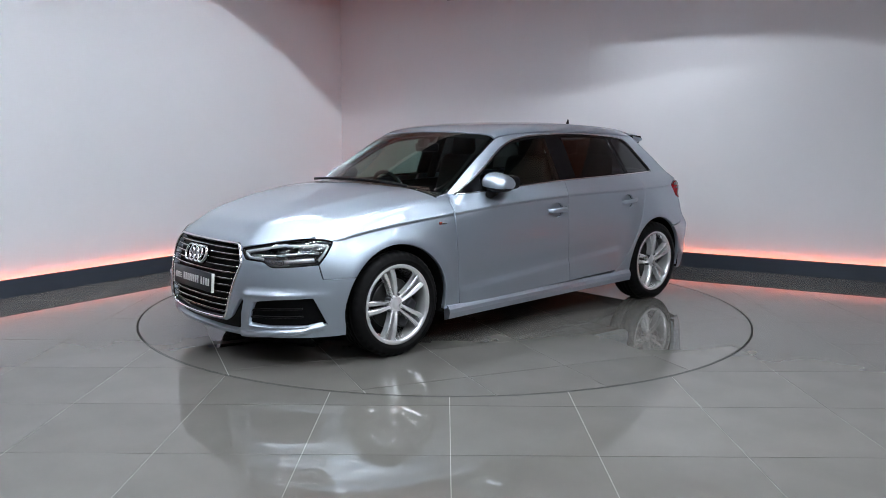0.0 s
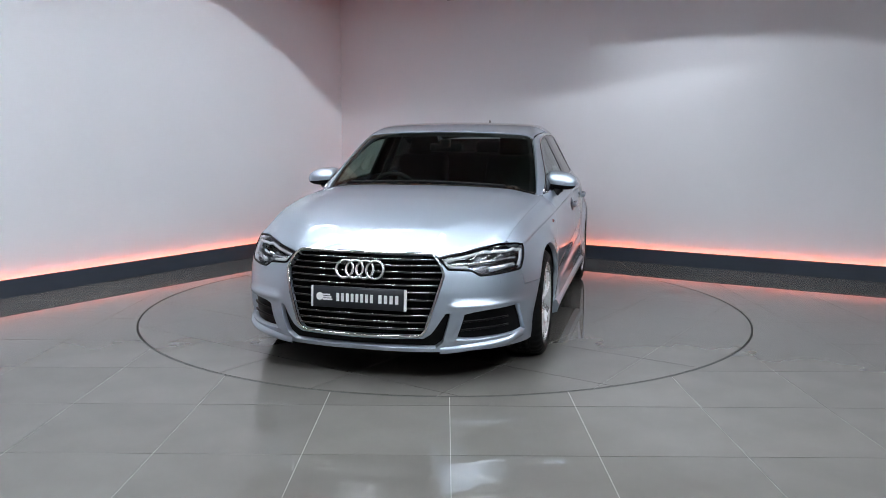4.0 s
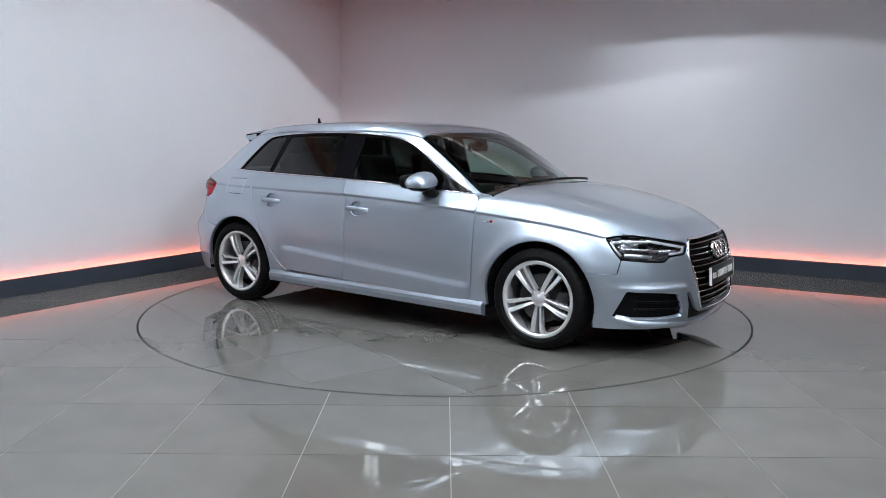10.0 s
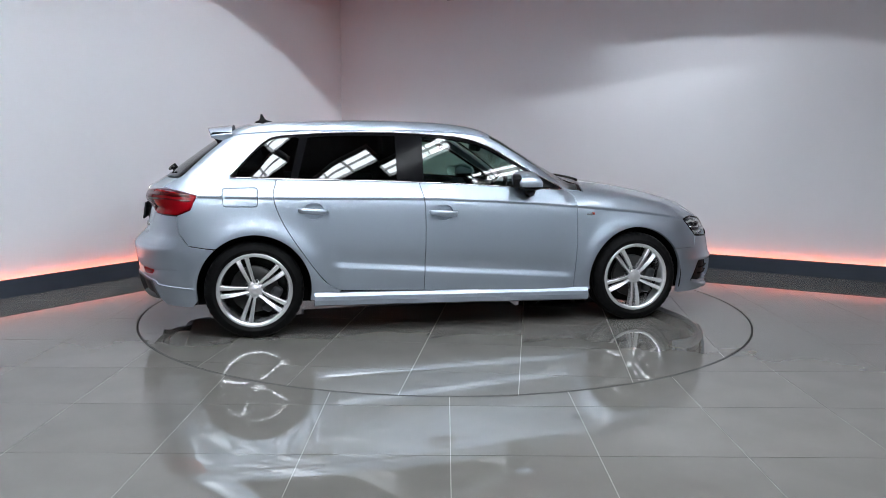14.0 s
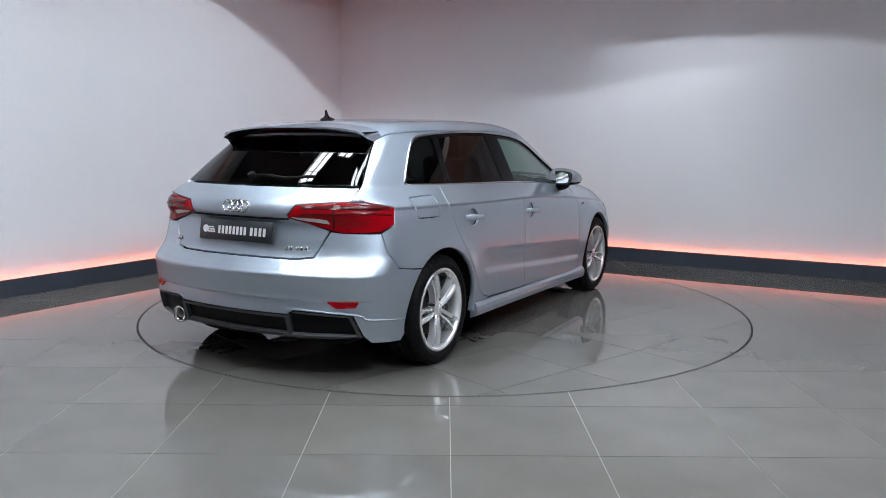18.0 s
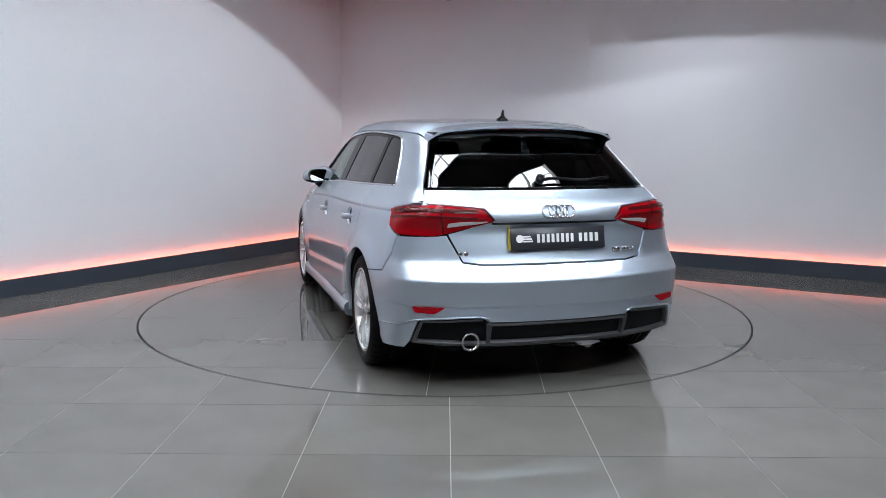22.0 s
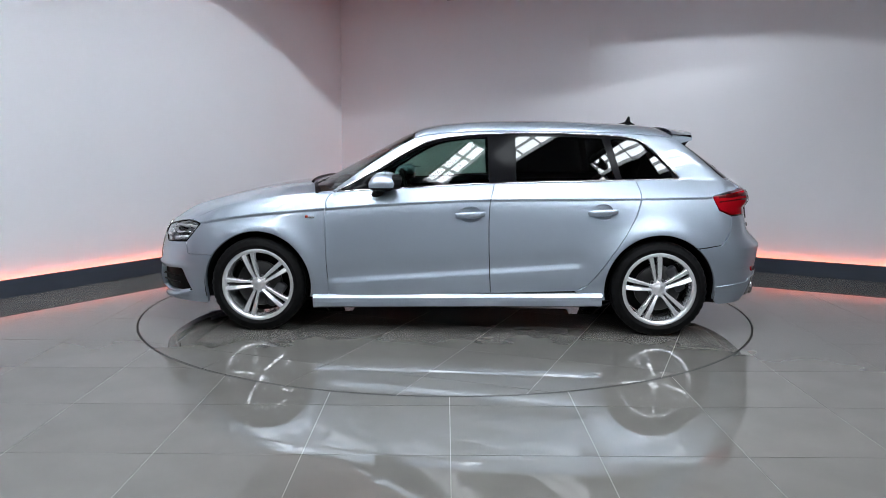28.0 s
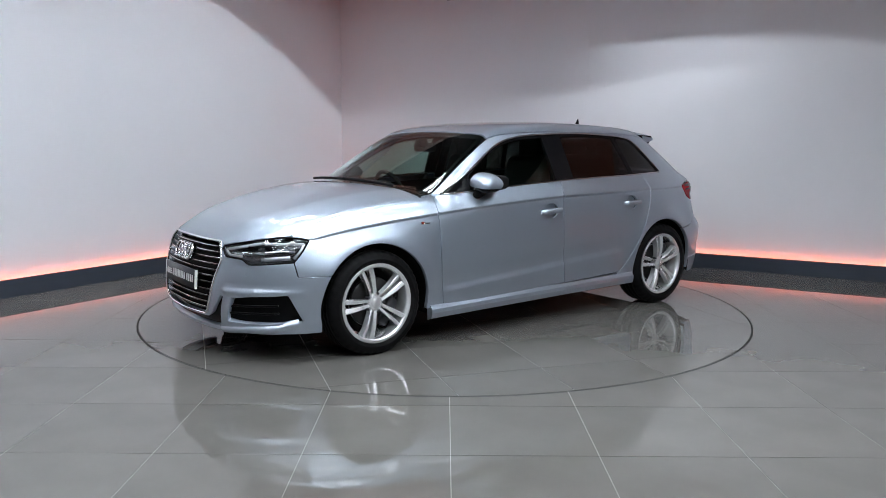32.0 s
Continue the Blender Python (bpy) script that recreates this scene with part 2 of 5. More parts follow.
# ceiling lights: long louvred panels in slanting rows
def ceiling_light():
    e = thing("ceiling_light", "long white ceiling light panel with six bright panes", "ceiling light", "ceiling lights in the opening")
    part("frame", box_bm(-0.50, 0.50, -0.155, 0.155, 0.0, 0.06, 0.006, 1), M["frame_white"], e)
    for k in (-1, 0, 1):
        for sy in (-1, 1):
            part("diffuser", box_bm(k * 0.325 - 0.155, k * 0.325 + 0.155, *sorted((sy * 0.008, sy * 0.142)), -0.010, -0.001), M["diffuser"], e, "glowing white diffuser pane")
    part("divider", box_bm(-0.486, 0.486, -0.005, 0.005, -0.06, -0.0005), M["louvre"], e, "grey divider bar")
    for k in (-1, 1):
        for sy in (-1, 1):
            part("divider", box_bm(k * 0.1625 - 0.006, k * 0.1625 + 0.006, *sorted((sy * 0.0055, sy * 0.1435)), -0.06, -0.0005), M["louvre"], e, "grey divider bar")
    for sy in (-1, 1):
        part("rim", box_bm(-0.50, 0.50, *sorted((sy * 0.144, sy * 0.155)), -0.08, -0.0005), M["louvre"], e, "grey frame rim")
    for sx in (-1, 1):
        part("rim", box_bm(*sorted((sx * 0.487, sx * 0.50)), -0.1435, 0.1435, -0.08, -0.0005), M["louvre"], e, "grey frame rim")
    return e


LIGHT_Z = 3.44
light0, first = ceiling_light(), True
ROW_TURN = 48
for i in range(-4, 5):
    for j in range(-4, 5):
        u, v_ = -1.07 + 0.95 * i, 0.87 + 1.23 * j - (0.36 if i % 2 else 0.0)
        x, y = (u + v_) * 0.7071, (u - v_) * 0.7071
        if math.hypot(x - OPEN_C[0], y - OPEN_C[1]) > (3.2 if y > -3.0 else 3.75) or (i > 0 and y > -1.0):
            continue
        if first:
            light0.matrix_basis, first = pose(x, y, LIGHT_Z, 0, 0, ROW_TURN), False
        else:
            copy_thing(light0, pose(x, y, LIGHT_Z, 0, 0, ROW_TURN))


def wall_washer(x, y, aim, dip, mat, r=0.03, snoot=0.055):
    """An unseen spotlight head with a snoot on a stem, turned to a wall."""
    e = thing("spotlight", "unseen small grey spotlight head on a short ceiling stem", "spotlight", "ceiling spotlights")
    v, f = lathe([(0.0, -0.10), (0.05, -0.10), (0.085, -0.05), (0.09, snoot), (0.082, snoot), (0.078, 0.0), (0.0, -0.002)], 28)
    turn = Matrix.Rotation(math.radians(aim), 4, "Z") @ Matrix.Rotation(math.radians(dip), 4, "Y")
    place = lambda q: [turn @ Vector((b, c, a)) for a, b, c in q]
    part("housing", mesh_of("housing", place(v), f, M["louvre"]), M["louvre"], e)
    v, f = lathe([(0.0, 0.003), (r, 0.003)], 24)
    part("lens", mesh_of("lens", place(v), f, M[mat], smooth=False), M[mat], e, "glowing white lens")
    part("stem", box_bm(-0.012, 0.012, -0.012, 0.012, 0.05, TOP_Z - LIGHT_Z + 0.02, 0.003, 1), M["louvre"], e)
    e.matrix_basis = pose(x, y, LIGHT_Z - 0.015)
    return e


for x, y, aim in ((1.13, 1.20, 70), (1.62, 0.72, 38)):
    wall_washer(x, y, aim, 26, "wall_spot", 0.03, 0.075)
wall_washer(1.02, 1.10, 146, 14, "edge_spot", 0.03, 0.13)
# added fill head near the camera, turned to the car to brighten its sides
wall_washer(2.30, -4.95, 114, 32, "front_fill", 0.047, 0.11)
wall_washer(1.80, -2.45, 139, 24, "key_spot", 0.055, 0.24)
# two added fill heads that only lift the left wall's brightness
for x, y in ((-1.9, -1.0), (-2.3, -2.7)):
    wall_washer(x, y, 148, 18, "side_fill")

sensor = thing("wall_sensor", "small dark sensor high on the white wall", "sensor", m=pose(0.05, 3.225, 2.86, 0, 0, -24))
part("body", box_bm(-0.045, 0.045, -0.05, 0.0, -0.025, 0.025, 0.01, 2), M["steel"], sensor)
part("bracket", box_bm(-0.015, 0.015, -0.01, 0.03, 0.005, 0.04, 0.004, 1), M["frame_white"], sensor)

# ---------------------------------------------------------------- floor and turntable
GAP = 0.006
floor = bm_thing("floor", ring_plate([(-5.7, -7.7), (8.7, -7.7), (8.7, 4.6), (-5.7, 4.6)], 0, 0, TABLE_R + 0.008, -0.12, -0.0015), M["grout"],
                 "polished grey porcelain tiled showroom floor", "floor", "structure")


def clipped_tile(x0, x1, y0, y1, inside, frame_m=None):
    """One tile of plan box, cut by the turntable's circle. Returns verts and faces about the tile's own centre, or None."""
    r = TABLE_R - 0.008 if inside else TABLE_R + 0.008
    cs = [(x0, y0), (x1, y0), (x1, y1), (x0, y1)]
    ds = [math.hypot(*c) for c in cs]
    nx, ny = max(x0, min(0, x1)), max(y0, min(0, y1))
    near = math.hypot(nx, ny)
    if inside and near >= r or not inside and max(ds) <= r:
        return None
    whole = max(ds) <= r if inside else near >= r
    if whole:
        poly = cs
        pts, edges = cs, None
        tris = [(0, 1, 2, 3)]
    else:
        pts = list(cs)
        edges = [(0, 1), (1, 2), (2, 3), (3, 0)]
        N = 240
        prev = None
        for i in range(N + 1):
            w = 2 * math.pi * i / N
            p = (r * math.cos(w), r * math.sin(w))
            if x0 - 0.06 < p[0] < x1 + 0.06 and y0 - 0.06 < p[1] < y1 + 0.06:
                pts.append(p)
                if prev is not None:
                    edges.append((prev, len(pts) - 1))
                prev = len(pts) - 1
            else:
                prev = None
        v, _, f, *_ = delaunay_2d_cdt([Vector(p) for p in pts], edges, [], 0, 1e-5)
        keep = []
        for t in f:
            cx, cy = sum(v[i].x for i in t) / 3, sum(v[i].y for i in t) / 3
            if x0 < cx < x1 and y0 < cy < y1 and ((math.hypot(cx, cy) < r) == inside):
                keep.append(t)
        if not keep:
            return None
        used = sorted({i for t in keep for i in t})
        idx = {k: i for i, k in enumerate(used)}
        pts = [(v[k].x, v[k].y) for k in used]
        tris = [tuple(idx[i] for i in t) for t in keep]
    n = len(pts)
    count = {}
    for t in tris:
        for a, b in zip(t, t[1:] + t[:1]):
            count[(a, b)] = 1
    rim = [(a, b) for a, b in count if (b, a) not in count]
    cx, cy = (x0 + x1) / 2, (y0 + y1) / 2
    verts = [(x - cx, y - cy, 0) for x, y in pts] + [(x - cx, y - cy, -0.010) for x, y in pts]
    faces = list(tris) + [(b, a, a + n, b + n) for a, b in rim]
    return verts, faces, whole


def lay_tiles(parent, ox, oy, size, xr, yr, inside, z):
    shared = None
    i0, i1 = math.floor((xr[0] - ox) / size), math.ceil((xr[1] - ox) / size)
    j0, j1 = math.floor((yr[0] - oy) / size), math.ceil((yr[1] - oy) / size)
    for i in range(i0, i1):
        for j in range(j0, j1):
            x0, y0 = ox + i * size, oy + j * size
            g = 0.0017
            got = clipped_tile(x0 + g, x0 + size - g, y0 + g, y0 + size - g, inside)
            if not got:
                continue
            verts, faces, whole = got
            if whole and shared:
                me = shared
            else:
                me = mesh_of("tile", verts, faces, M["tile"], smooth=False)
                if whole:
                    shared = me
            t = new("tile", me)
            t.parent = parent
            t.location = (x0 + size / 2, y0 + size / 2, z)


TILE = 0.606
lay_tiles(floor, 0.027, -2.375, TILE, (-3.9, 4.4), (-4.2, 3.9), False, 0.0)

def far_tiles(x0, x1, y0, y1):
    """The tiles beyond the nearer ones, joined."""
    vs, fs = [], []
    i0, i1 = math.floor((-5.6 - 0.027) / TILE), math.ceil((8.6 - 0.027) / TILE)
    j0, j1 = math.floor((-7.6 + 2.375) / TILE), math.ceil((4.5 + 2.375) / TILE)
    for i in range(i0, i1):
        for j in range(j0, j1):
            x, y = 0.027 + i * TILE, -2.375 + j * TILE
            if math.floor((x0 - 0.027) / TILE) <= i < math.ceil((x1 - 0.027) / TILE) and math.floor((y0 + 2.375) / TILE) <= j < math.ceil((y1 + 2.375) / TILE):
                continue
            k, a, b = len(vs), 0.0017, TILE - 0.0017
            q = [(x + a, y + a), (x + b, y + a), (x + b, y + b), (x + a, y + b)]
            vs += [(p[0], p[1], 0.0) for p in q] + [(p[0], p[1], -0.010) for p in q]
            fs += [(k, k + 1, k + 2, k + 3)] + [(k + (c + 1) % 4, k + c, k + c + 4, k + (c + 1) % 4 + 4) for c in range(4)]
    ob = part("far_tiles", mesh_of("far_tiles", vs, fs, M["tile"], smooth=False), M["tile"], floor)
    tagged(ob, kind="stuff")


far_tiles(-3.9, 4.4, -4.2, 3.9)

turntable = thing("turntable", "round car turntable flush with the floor, grey porcelain tiles", "turntable")
v, f = lathe([(0.0, 0.0), (TABLE_R - 0.009, 0.0), (TABLE_R - 0.009, -0.10), (0.0, -0.10)], 128)
deck = part("deck", mesh_of("deck", [(x, -z, y) for x, y, z in v], f, M["grout"], smooth=False), M["grout"], turntable)
deck.location = (0, 0, -0.0015)
v, f = lathe([(TABLE_R - 0.0085, -0.03), (TABLE_R - 0.0085, -0.002), (TABLE_R + 0.006, -0.002), (TABLE_R + 0.006, -0.03)], 128, closed=True)
part("edge_ring", mesh_of("edge_ring", [(x, -z, y) for x, y, z in v], f, M["steel"]), M["steel"], turntable, "thin dark steel rim")
tiles = new("tile_bed")
tiles.parent = turntable
tiles.rotation_euler = (0, 0, math.radians(-19.4))
lay_tiles(tiles, 0.01, 0.01, 0.600, (-2.4, 2.4), (-2.4, 2.4), True, 0.0)


# ---------------------------------------------------------------- car body surface
def curve(xs, ys):
    """A smooth curve through points (monotone cubic)."""
    xs, ys = np.array(xs, float), np.array(ys, float)
    h = np.diff(xs)
    d = np.diff(ys) / h
    m = np.zeros_like(ys)
    m[0], m[-1] = d[0], d[-1]
    for i in range(1, len(xs) - 1):
        if d[i - 1] * d[i] > 0:
            w1, w2 = 2 * h[i] + h[i - 1], h[i] + 2 * h[i - 1]
            m[i] = (w1 + w2) / (w1 / d[i - 1] + w2 / d[i])

    def f(x):
        x = np.clip(x, xs[0], xs[-1])
        i = np.clip(np.searchsorted(xs, x) - 1, 0, len(xs) - 2)
        t = (x - xs[i]) / h[i]
        return ((1 + 2 * t) * (1 - t) ** 2 * ys[i] + t * (1 - t) ** 2 * h[i] * m[i] + t * t * (3 - 2 * t) * ys[i + 1] + t * t * (t - 1) * h[i] * m[i + 1])
    return f


def sstep(t):
    t = np.clip(t, 0, 1)
    return t * t * (3 - 2 * t)


def smax(a, b, k):
    h = np.maximum(k - np.abs(a - b), 0) / k
    return np.maximum(a, b) + h * h * k * 0.25


HUB_F, HUB_R, HUB_Z, ARCH_R = 1.3185, -1.3185, 0.312, 0.356
top_line = curve([-1.80, -1.5, -1.2, -0.9, -0.5, -0.2, 0.1, 0.25, 0.35, 0.5, 0.7, 0.9, 1.02, 1.2, 1.5, 2.4],
                 [1.315, 1.358, 1.388, 1.404, 1.412, 1.406, 1.386, 1.361, 1.322, 1.247, 1.143, 1.036, 0.970, 0.870, 0.70, 0.20])
hood_line = curve([0.5, 0.8, 1.02, 1.15, 1.41, 1.62, 1.83, 2.0, 2.08, 2.2], [0.975, 0.972, 0.962, 0.952, 0.913, 0.865, 0.806, 0.744, 0.706, 0.62])
roof_crown = curve([-1.8, -1.2, 0.2, 0.6, 1.0, 1.5, 2.1], [0.052, 0.038, 0.027, 0.028, 0.045, 0.055, 0.05])
hood_crease = curve([0.9, 1.1, 1.6, 2.05], [0.60, 0.565, 0.47, 0.37])
nose_x = curve([0.10, 0.18, 0.25, 0.33, 0.45, 0.56, 0.62, 0.68, 0.705, 0.73, 0.76, 0.80, 0.90, 1.2], [2.08, 2.140, 2.172, 2.186, 2.180, 2.158, 2.138, 2.106, 2.082, 2.045, 2.00, 1.945, 1.81, 1.5])
tail_x = curve([0.10, 0.20, 0.27, 0.36, 0.40, 0.447, 0.458, 0.54, 0.570, 0.578, 0.600, 0.636, 0.665, 0.75, 0.835, 0.862, 0.885, 0.93, 1.02, 1.13, 1.25, 1.33, 1.42],
               [-1.96, -2.03, -2.075, -2.100, -2.104, -2.100, -2.109, -2.121, -2.1255, -2.125, -2.108, -2.073, -2.046, -2.022, -2.006, -2.026, -2.036, -2.022, -1.900, -1.755, -1.588, -1.468, -1.32])
width = curve([-2.1, -1.9, -1.7, -1.3, -0.8, 0.0, 0.8, 1.3, 1.6, 1.8, 2.0], [0.765, 0.808, 0.848, 0.886, 0.884, 0.884, 0.884, 0.880, 0.855, 0.818, 0.765])
crease_w = curve([-2.05, -1.8, -1.66, -1.3, -0.8, 0.0, 0.5, 0.85, 1.05, 1.3, 1.59, 1.7, 2.0], [0.690, 0.748, 0.778, 0.832, 0.862, 0.870, 0.867, 0.858, 0.850, 0.833, 0.806, 0.794, 0.74])
crease_z = curve([-2.1, -1.62, -1.15, -0.23, 0.5, 0.76, 1.05, 1.23, 1.41, 1.59, 1.70, 2.1], [0.922, 0.909, 0.900, 0.886, 0.850, 0.829, 0.803, 0.785, 0.764, 0.736, 0.717, 0.65])
ledge_z = curve([-1.0, -0.81, 0.83, 1.0], [0.463, 0.45, 0.332, 0.32])
belt_z = curve([-1.9, -1.42, -1.16, -0.27, 0.51, 0.80, 0.90, 1.05, 1.23, 1.41, 1.59, 1.77, 2.0], [1.03, 1.022, 1.014, 0.99, 0.946, 0.928, 0.920, 0.902, 0.882, 0.854, 0.814, 0.752, 0.66])
belt_in = curve([-2.0, -1.8, -1.65, -1.46, -1.2, -0.8, 0.0, 0.6, 0.9, 1.05, 1.23, 1.41, 1.59, 1.77, 2.0], [0.585, 0.640, 0.670, 0.705, 0.748, 0.785, 0.805, 0.800, 0.796, 0.788, 0.780, 0.768, 0.745, 0.700, 0.62])
lean = curve([-2.0, -1.5, -1.0, 0.0, 1.0], [0.60, 0.58, 0.515, 0.465, 0.49])


def side_y(x, z):
    w, zc, zb, zl = width(x), crease_z(x), belt_z(x), ledge_z(x)
    low = np.interp(z, [0.12, 0.24, 0.36], [-0.025, -0.008, -0.004])
    u = np.clip((z - 0.50) / (zc - 0.50), 0, 1)
    yc = crease_w(x)
    y = np.where(z < 0.36, w + low, w - 0.004 + 0.006 * sstep((z - 0.36) / 0.2) + (yc - w - 0.002) * u ** 1.7)
    bi = np.minimum(belt_in(x), yc - 0.03)
    t = np.clip((z - zc) / np.maximum(zb - zc, 0.02), 0, 1)
    dz = np.maximum(zc - z, 0)
    y = y - 0.0085 * np.minimum(dz / 0.006, 1) * np.exp(-dz / 0.030)
    y = np.where(z > zc, yc + (bi - yc) * t ** 1.05, y)
    y = np.where(z > zb, bi - lean(x) * (z - zb) - 0.10 * np.maximum(z - zb, 0) ** 2, y)
    win = sstep((x + 0.86) / 0.10) * sstep((0.88 - x) / 0.10)
    y = y + 0.009 * win * (1 - sstep((z - zl + 0.010) / 0.050)) * sstep((z - 0.2) / 0.05)
    y = y - 0.005 * win * np.exp(-((z - zl - 0.06) / 0.06) ** 2)
    for hx, amt in ((HUB_F, 0.016), (HUB_R, 0.018)):
        r = np.hypot(x - hx, z - HUB_Z)
        y = y + amt * np.exp(-((r - 0.37) / 0.075) ** 2) * sstep((z - 0.25) / 0.2) * sstep((zc + 0.02 - z) / 0.12)
    return y


def body(x, y, z):
    """The body's outside: below 0 inside."""
    y = np.abs(y)
    bow = y * y * (0.55 + 0.45 * (y / 0.62) ** 2) / 0.62 ** 2
    wsw = sstep((x + 0.15) / 0.35)
    T = top_line(x + (0.09 + 0.18 * sstep((x - 0.32) / 0.5)) * wsw * y * y) - roof_crown(x) * bow
    H = hood_line(x) - 0.008 - 0.027 * bow
    hood = sstep((x - 0.75) / 0.15) * sstep((2.1 - x) / 0.2)
    H = H + hood * (0.027 - 0.10 * np.maximum(y - hood_crease(x), 0))
    T = np.where(x > 0.55, np.maximum(T, H), T)
    top = (z - T) * np.where(x > 0.25, 0.90, 1.0)
    side = y - side_y(x, z)
    lip = 0.020 * np.exp(-((z - 0.418) / 0.020) ** 2) * sstep((y - 0.46) / 0.06) + 0.012 * sstep((0.40 - z) / 0.02) * sstep((z - 0.22) / 0.03) * np.exp(-((y - 0.50 - 0.35 * (z - 0.24)) / 0.022) ** 2)
    front = (x - lip - (nose_x(z) - 0.305 * (y / 0.8) ** 2.7)) * 0.95
    rear = ((tail_x(z) + 0.17 * (y / 0.75) ** 2.6) - x) * np.where(z > 0.93, 0.6, 0.95)
    kts = 0.065 - 0.037 * sstep((x - 0.85) / 0.2)
    f = smax(side, top, kts)
    f = smax(f, front, 0.035 + 0.07 * sstep((y - 0.36) / 0.2))
    return smax(f, rear, np.where(z > 0.95, 0.05, 0.10))


def solve(o, d, lo, hi, n=30):
    """Along rays o + s d, from s = hi outside to lo inside: the surface."""
    s0, s1 = np.full(len(o), float(lo)), np.full(len(o), float(hi))
    for _ in range(n):
        m = (s0 + s1) / 2
        p = o + d * m[:, None]
        out = body(p[:, 0], p[:, 1], p[:, 2]) > 0
        s1, s0 = np.where(out, m, s1), np.where(out, s0, m)
    return o + d * s0[:, None]


def surf_normal(p):
    e = 0.0015
    g = np.stack([body(*(p + e * np.eye(3)[i]).T) - body(*(p - e * np.eye(3)[i]).T) for i in range(3)], 1)
    return g / np.linalg.norm(g, axis=1)[:, None]


AX_F, AX_R = 1.05, -1.05


def lift(dom, q):
    """Domain points (n, 2) to the body's outside."""
    q = np.asarray(q, float)
    n = len(q)
    z = np.zeros(n)
    if dom == "side":
        return solve(np.stack([q[:, 0], z, q[:, 1]], 1), np.tile([0, 1.0, 0], (n, 1)), 0.2, 1.2)
    if dom == "top":
        return solve(np.stack([q[:, 0], q[:, 1], z], 1), np.tile([0, 0, 1.0], (n, 1)), 0.45, 1.8)
    if dom == "front":
        return solve(np.stack([z + 1.2, q[:, 0], q[:, 1]], 1), np.tile([1.0, 0, 0], (n, 1)), 0, 1.4)
    if dom == "rear":
        return solve(np.stack([z - 0.9, q[:, 0], q[:, 1]], 1), np.tile([-1.0, 0, 0], (n, 1)), 0, 1.6)
    ax, s = (AX_F, 1) if dom == "cylF" else (AX_R, -1)
    d = np.stack([s * np.cos(q[:, 0]), np.sin(q[:, 0]), z], 1)
    return solve(np.stack([z + ax, z, q[:, 1]], 1), d, 0.1, 1.8)


def cyl(dom, p):
    ax, s = (AX_F, 1) if dom == "cylF" else (AX_R, -1)
    return (math.atan2(p[1], s * (p[0] - ax)), p[2])


def FY(y, z):
    return cyl("cylF", lift("front", [(y, z)])[0])


def FX(x, z):
    return cyl("cylF", lift("side", [(x, z)])[0])


def RY(y, z):
    return cyl("cylR", lift("rear", [(y, z)])[0])


def RX(x, z):
    return cyl("cylR", lift("side", [(x, z)])[0])


def spl(pts, step=0.02):
    """A rounded line through points."""
    P = [np.array(p, float) for p in pts]
    P = [2 * P[0] - P[1]] + P + [2 * P[-1] - P[-2]]
    out = []
    for i in range(1, len(P) - 2):
        a, b, c, d = P[i - 1:i + 3]
        n = max(2, int(np.linalg.norm(c - b) / step))
        for k in range(n):
            t = k / n
            out.append(tuple(0.5 * (2 * b + (c - a) * t + (2 * a - 5 * b + 4 * c - d) * t * t + (3 * b - 3 * c + d - a) * t ** 3)))
    return out + [tuple(P[-2])]


def dense(poly, step):
    out = []
    n = len(poly)
    for i in range(n):
        a, b = np.array(poly[i], float), np.array(poly[(i + 1) % n], float)
        L = np.linalg.norm(b - a)
        if L < 1e-4:
            continue
        k = max(1, int(round(L / step)))
        out += [a + (b - a) * j / k for j in range(k)]
    return np.array(out)


def soften(poly, r=0.006, step=0.004):
    """Rounds a polygon's corners a little."""
    P = dense(poly, step)
    w = max(1, int(r / step))
    for _ in range(w):
        P = (np.roll(P, 1, 0) + 2 * P + np.roll(P, -1, 0)) / 4
    return P


def area(P):
    return 0.5 * np.sum(P[:, 0] * np.roll(P[:, 1], -1) - np.roll(P[:, 0], -1) * P[:, 1])


def shrink(P, d):
    if area(P) < 0:
        P = P[::-1]
    t = np.roll(P, -1, 0) - np.roll(P, 1, 0)
    t /= np.maximum(np.linalg.norm(t, axis=1), 1e-9)[:, None]
    return P + np.stack([-t[:, 1], t[:, 0]], 1) * d


def inside(P, q):
    x, y = q[:, 0][:, None], q[:, 1][:, None]
    x0, y0 = P[:, 0][None], P[:, 1][None]
    x1, y1 = np.roll(P[:, 0], -1)[None], np.roll(P[:, 1], -1)[None]
    cross = (y0 > y) != (y1 > y)
    xi = (x1 - x0) * (y - y0) / np.where(y1 == y0, 1e-12, y1 - y0) + x0
    return (np.sum(cross & (x < xi), 1) % 2) == 1


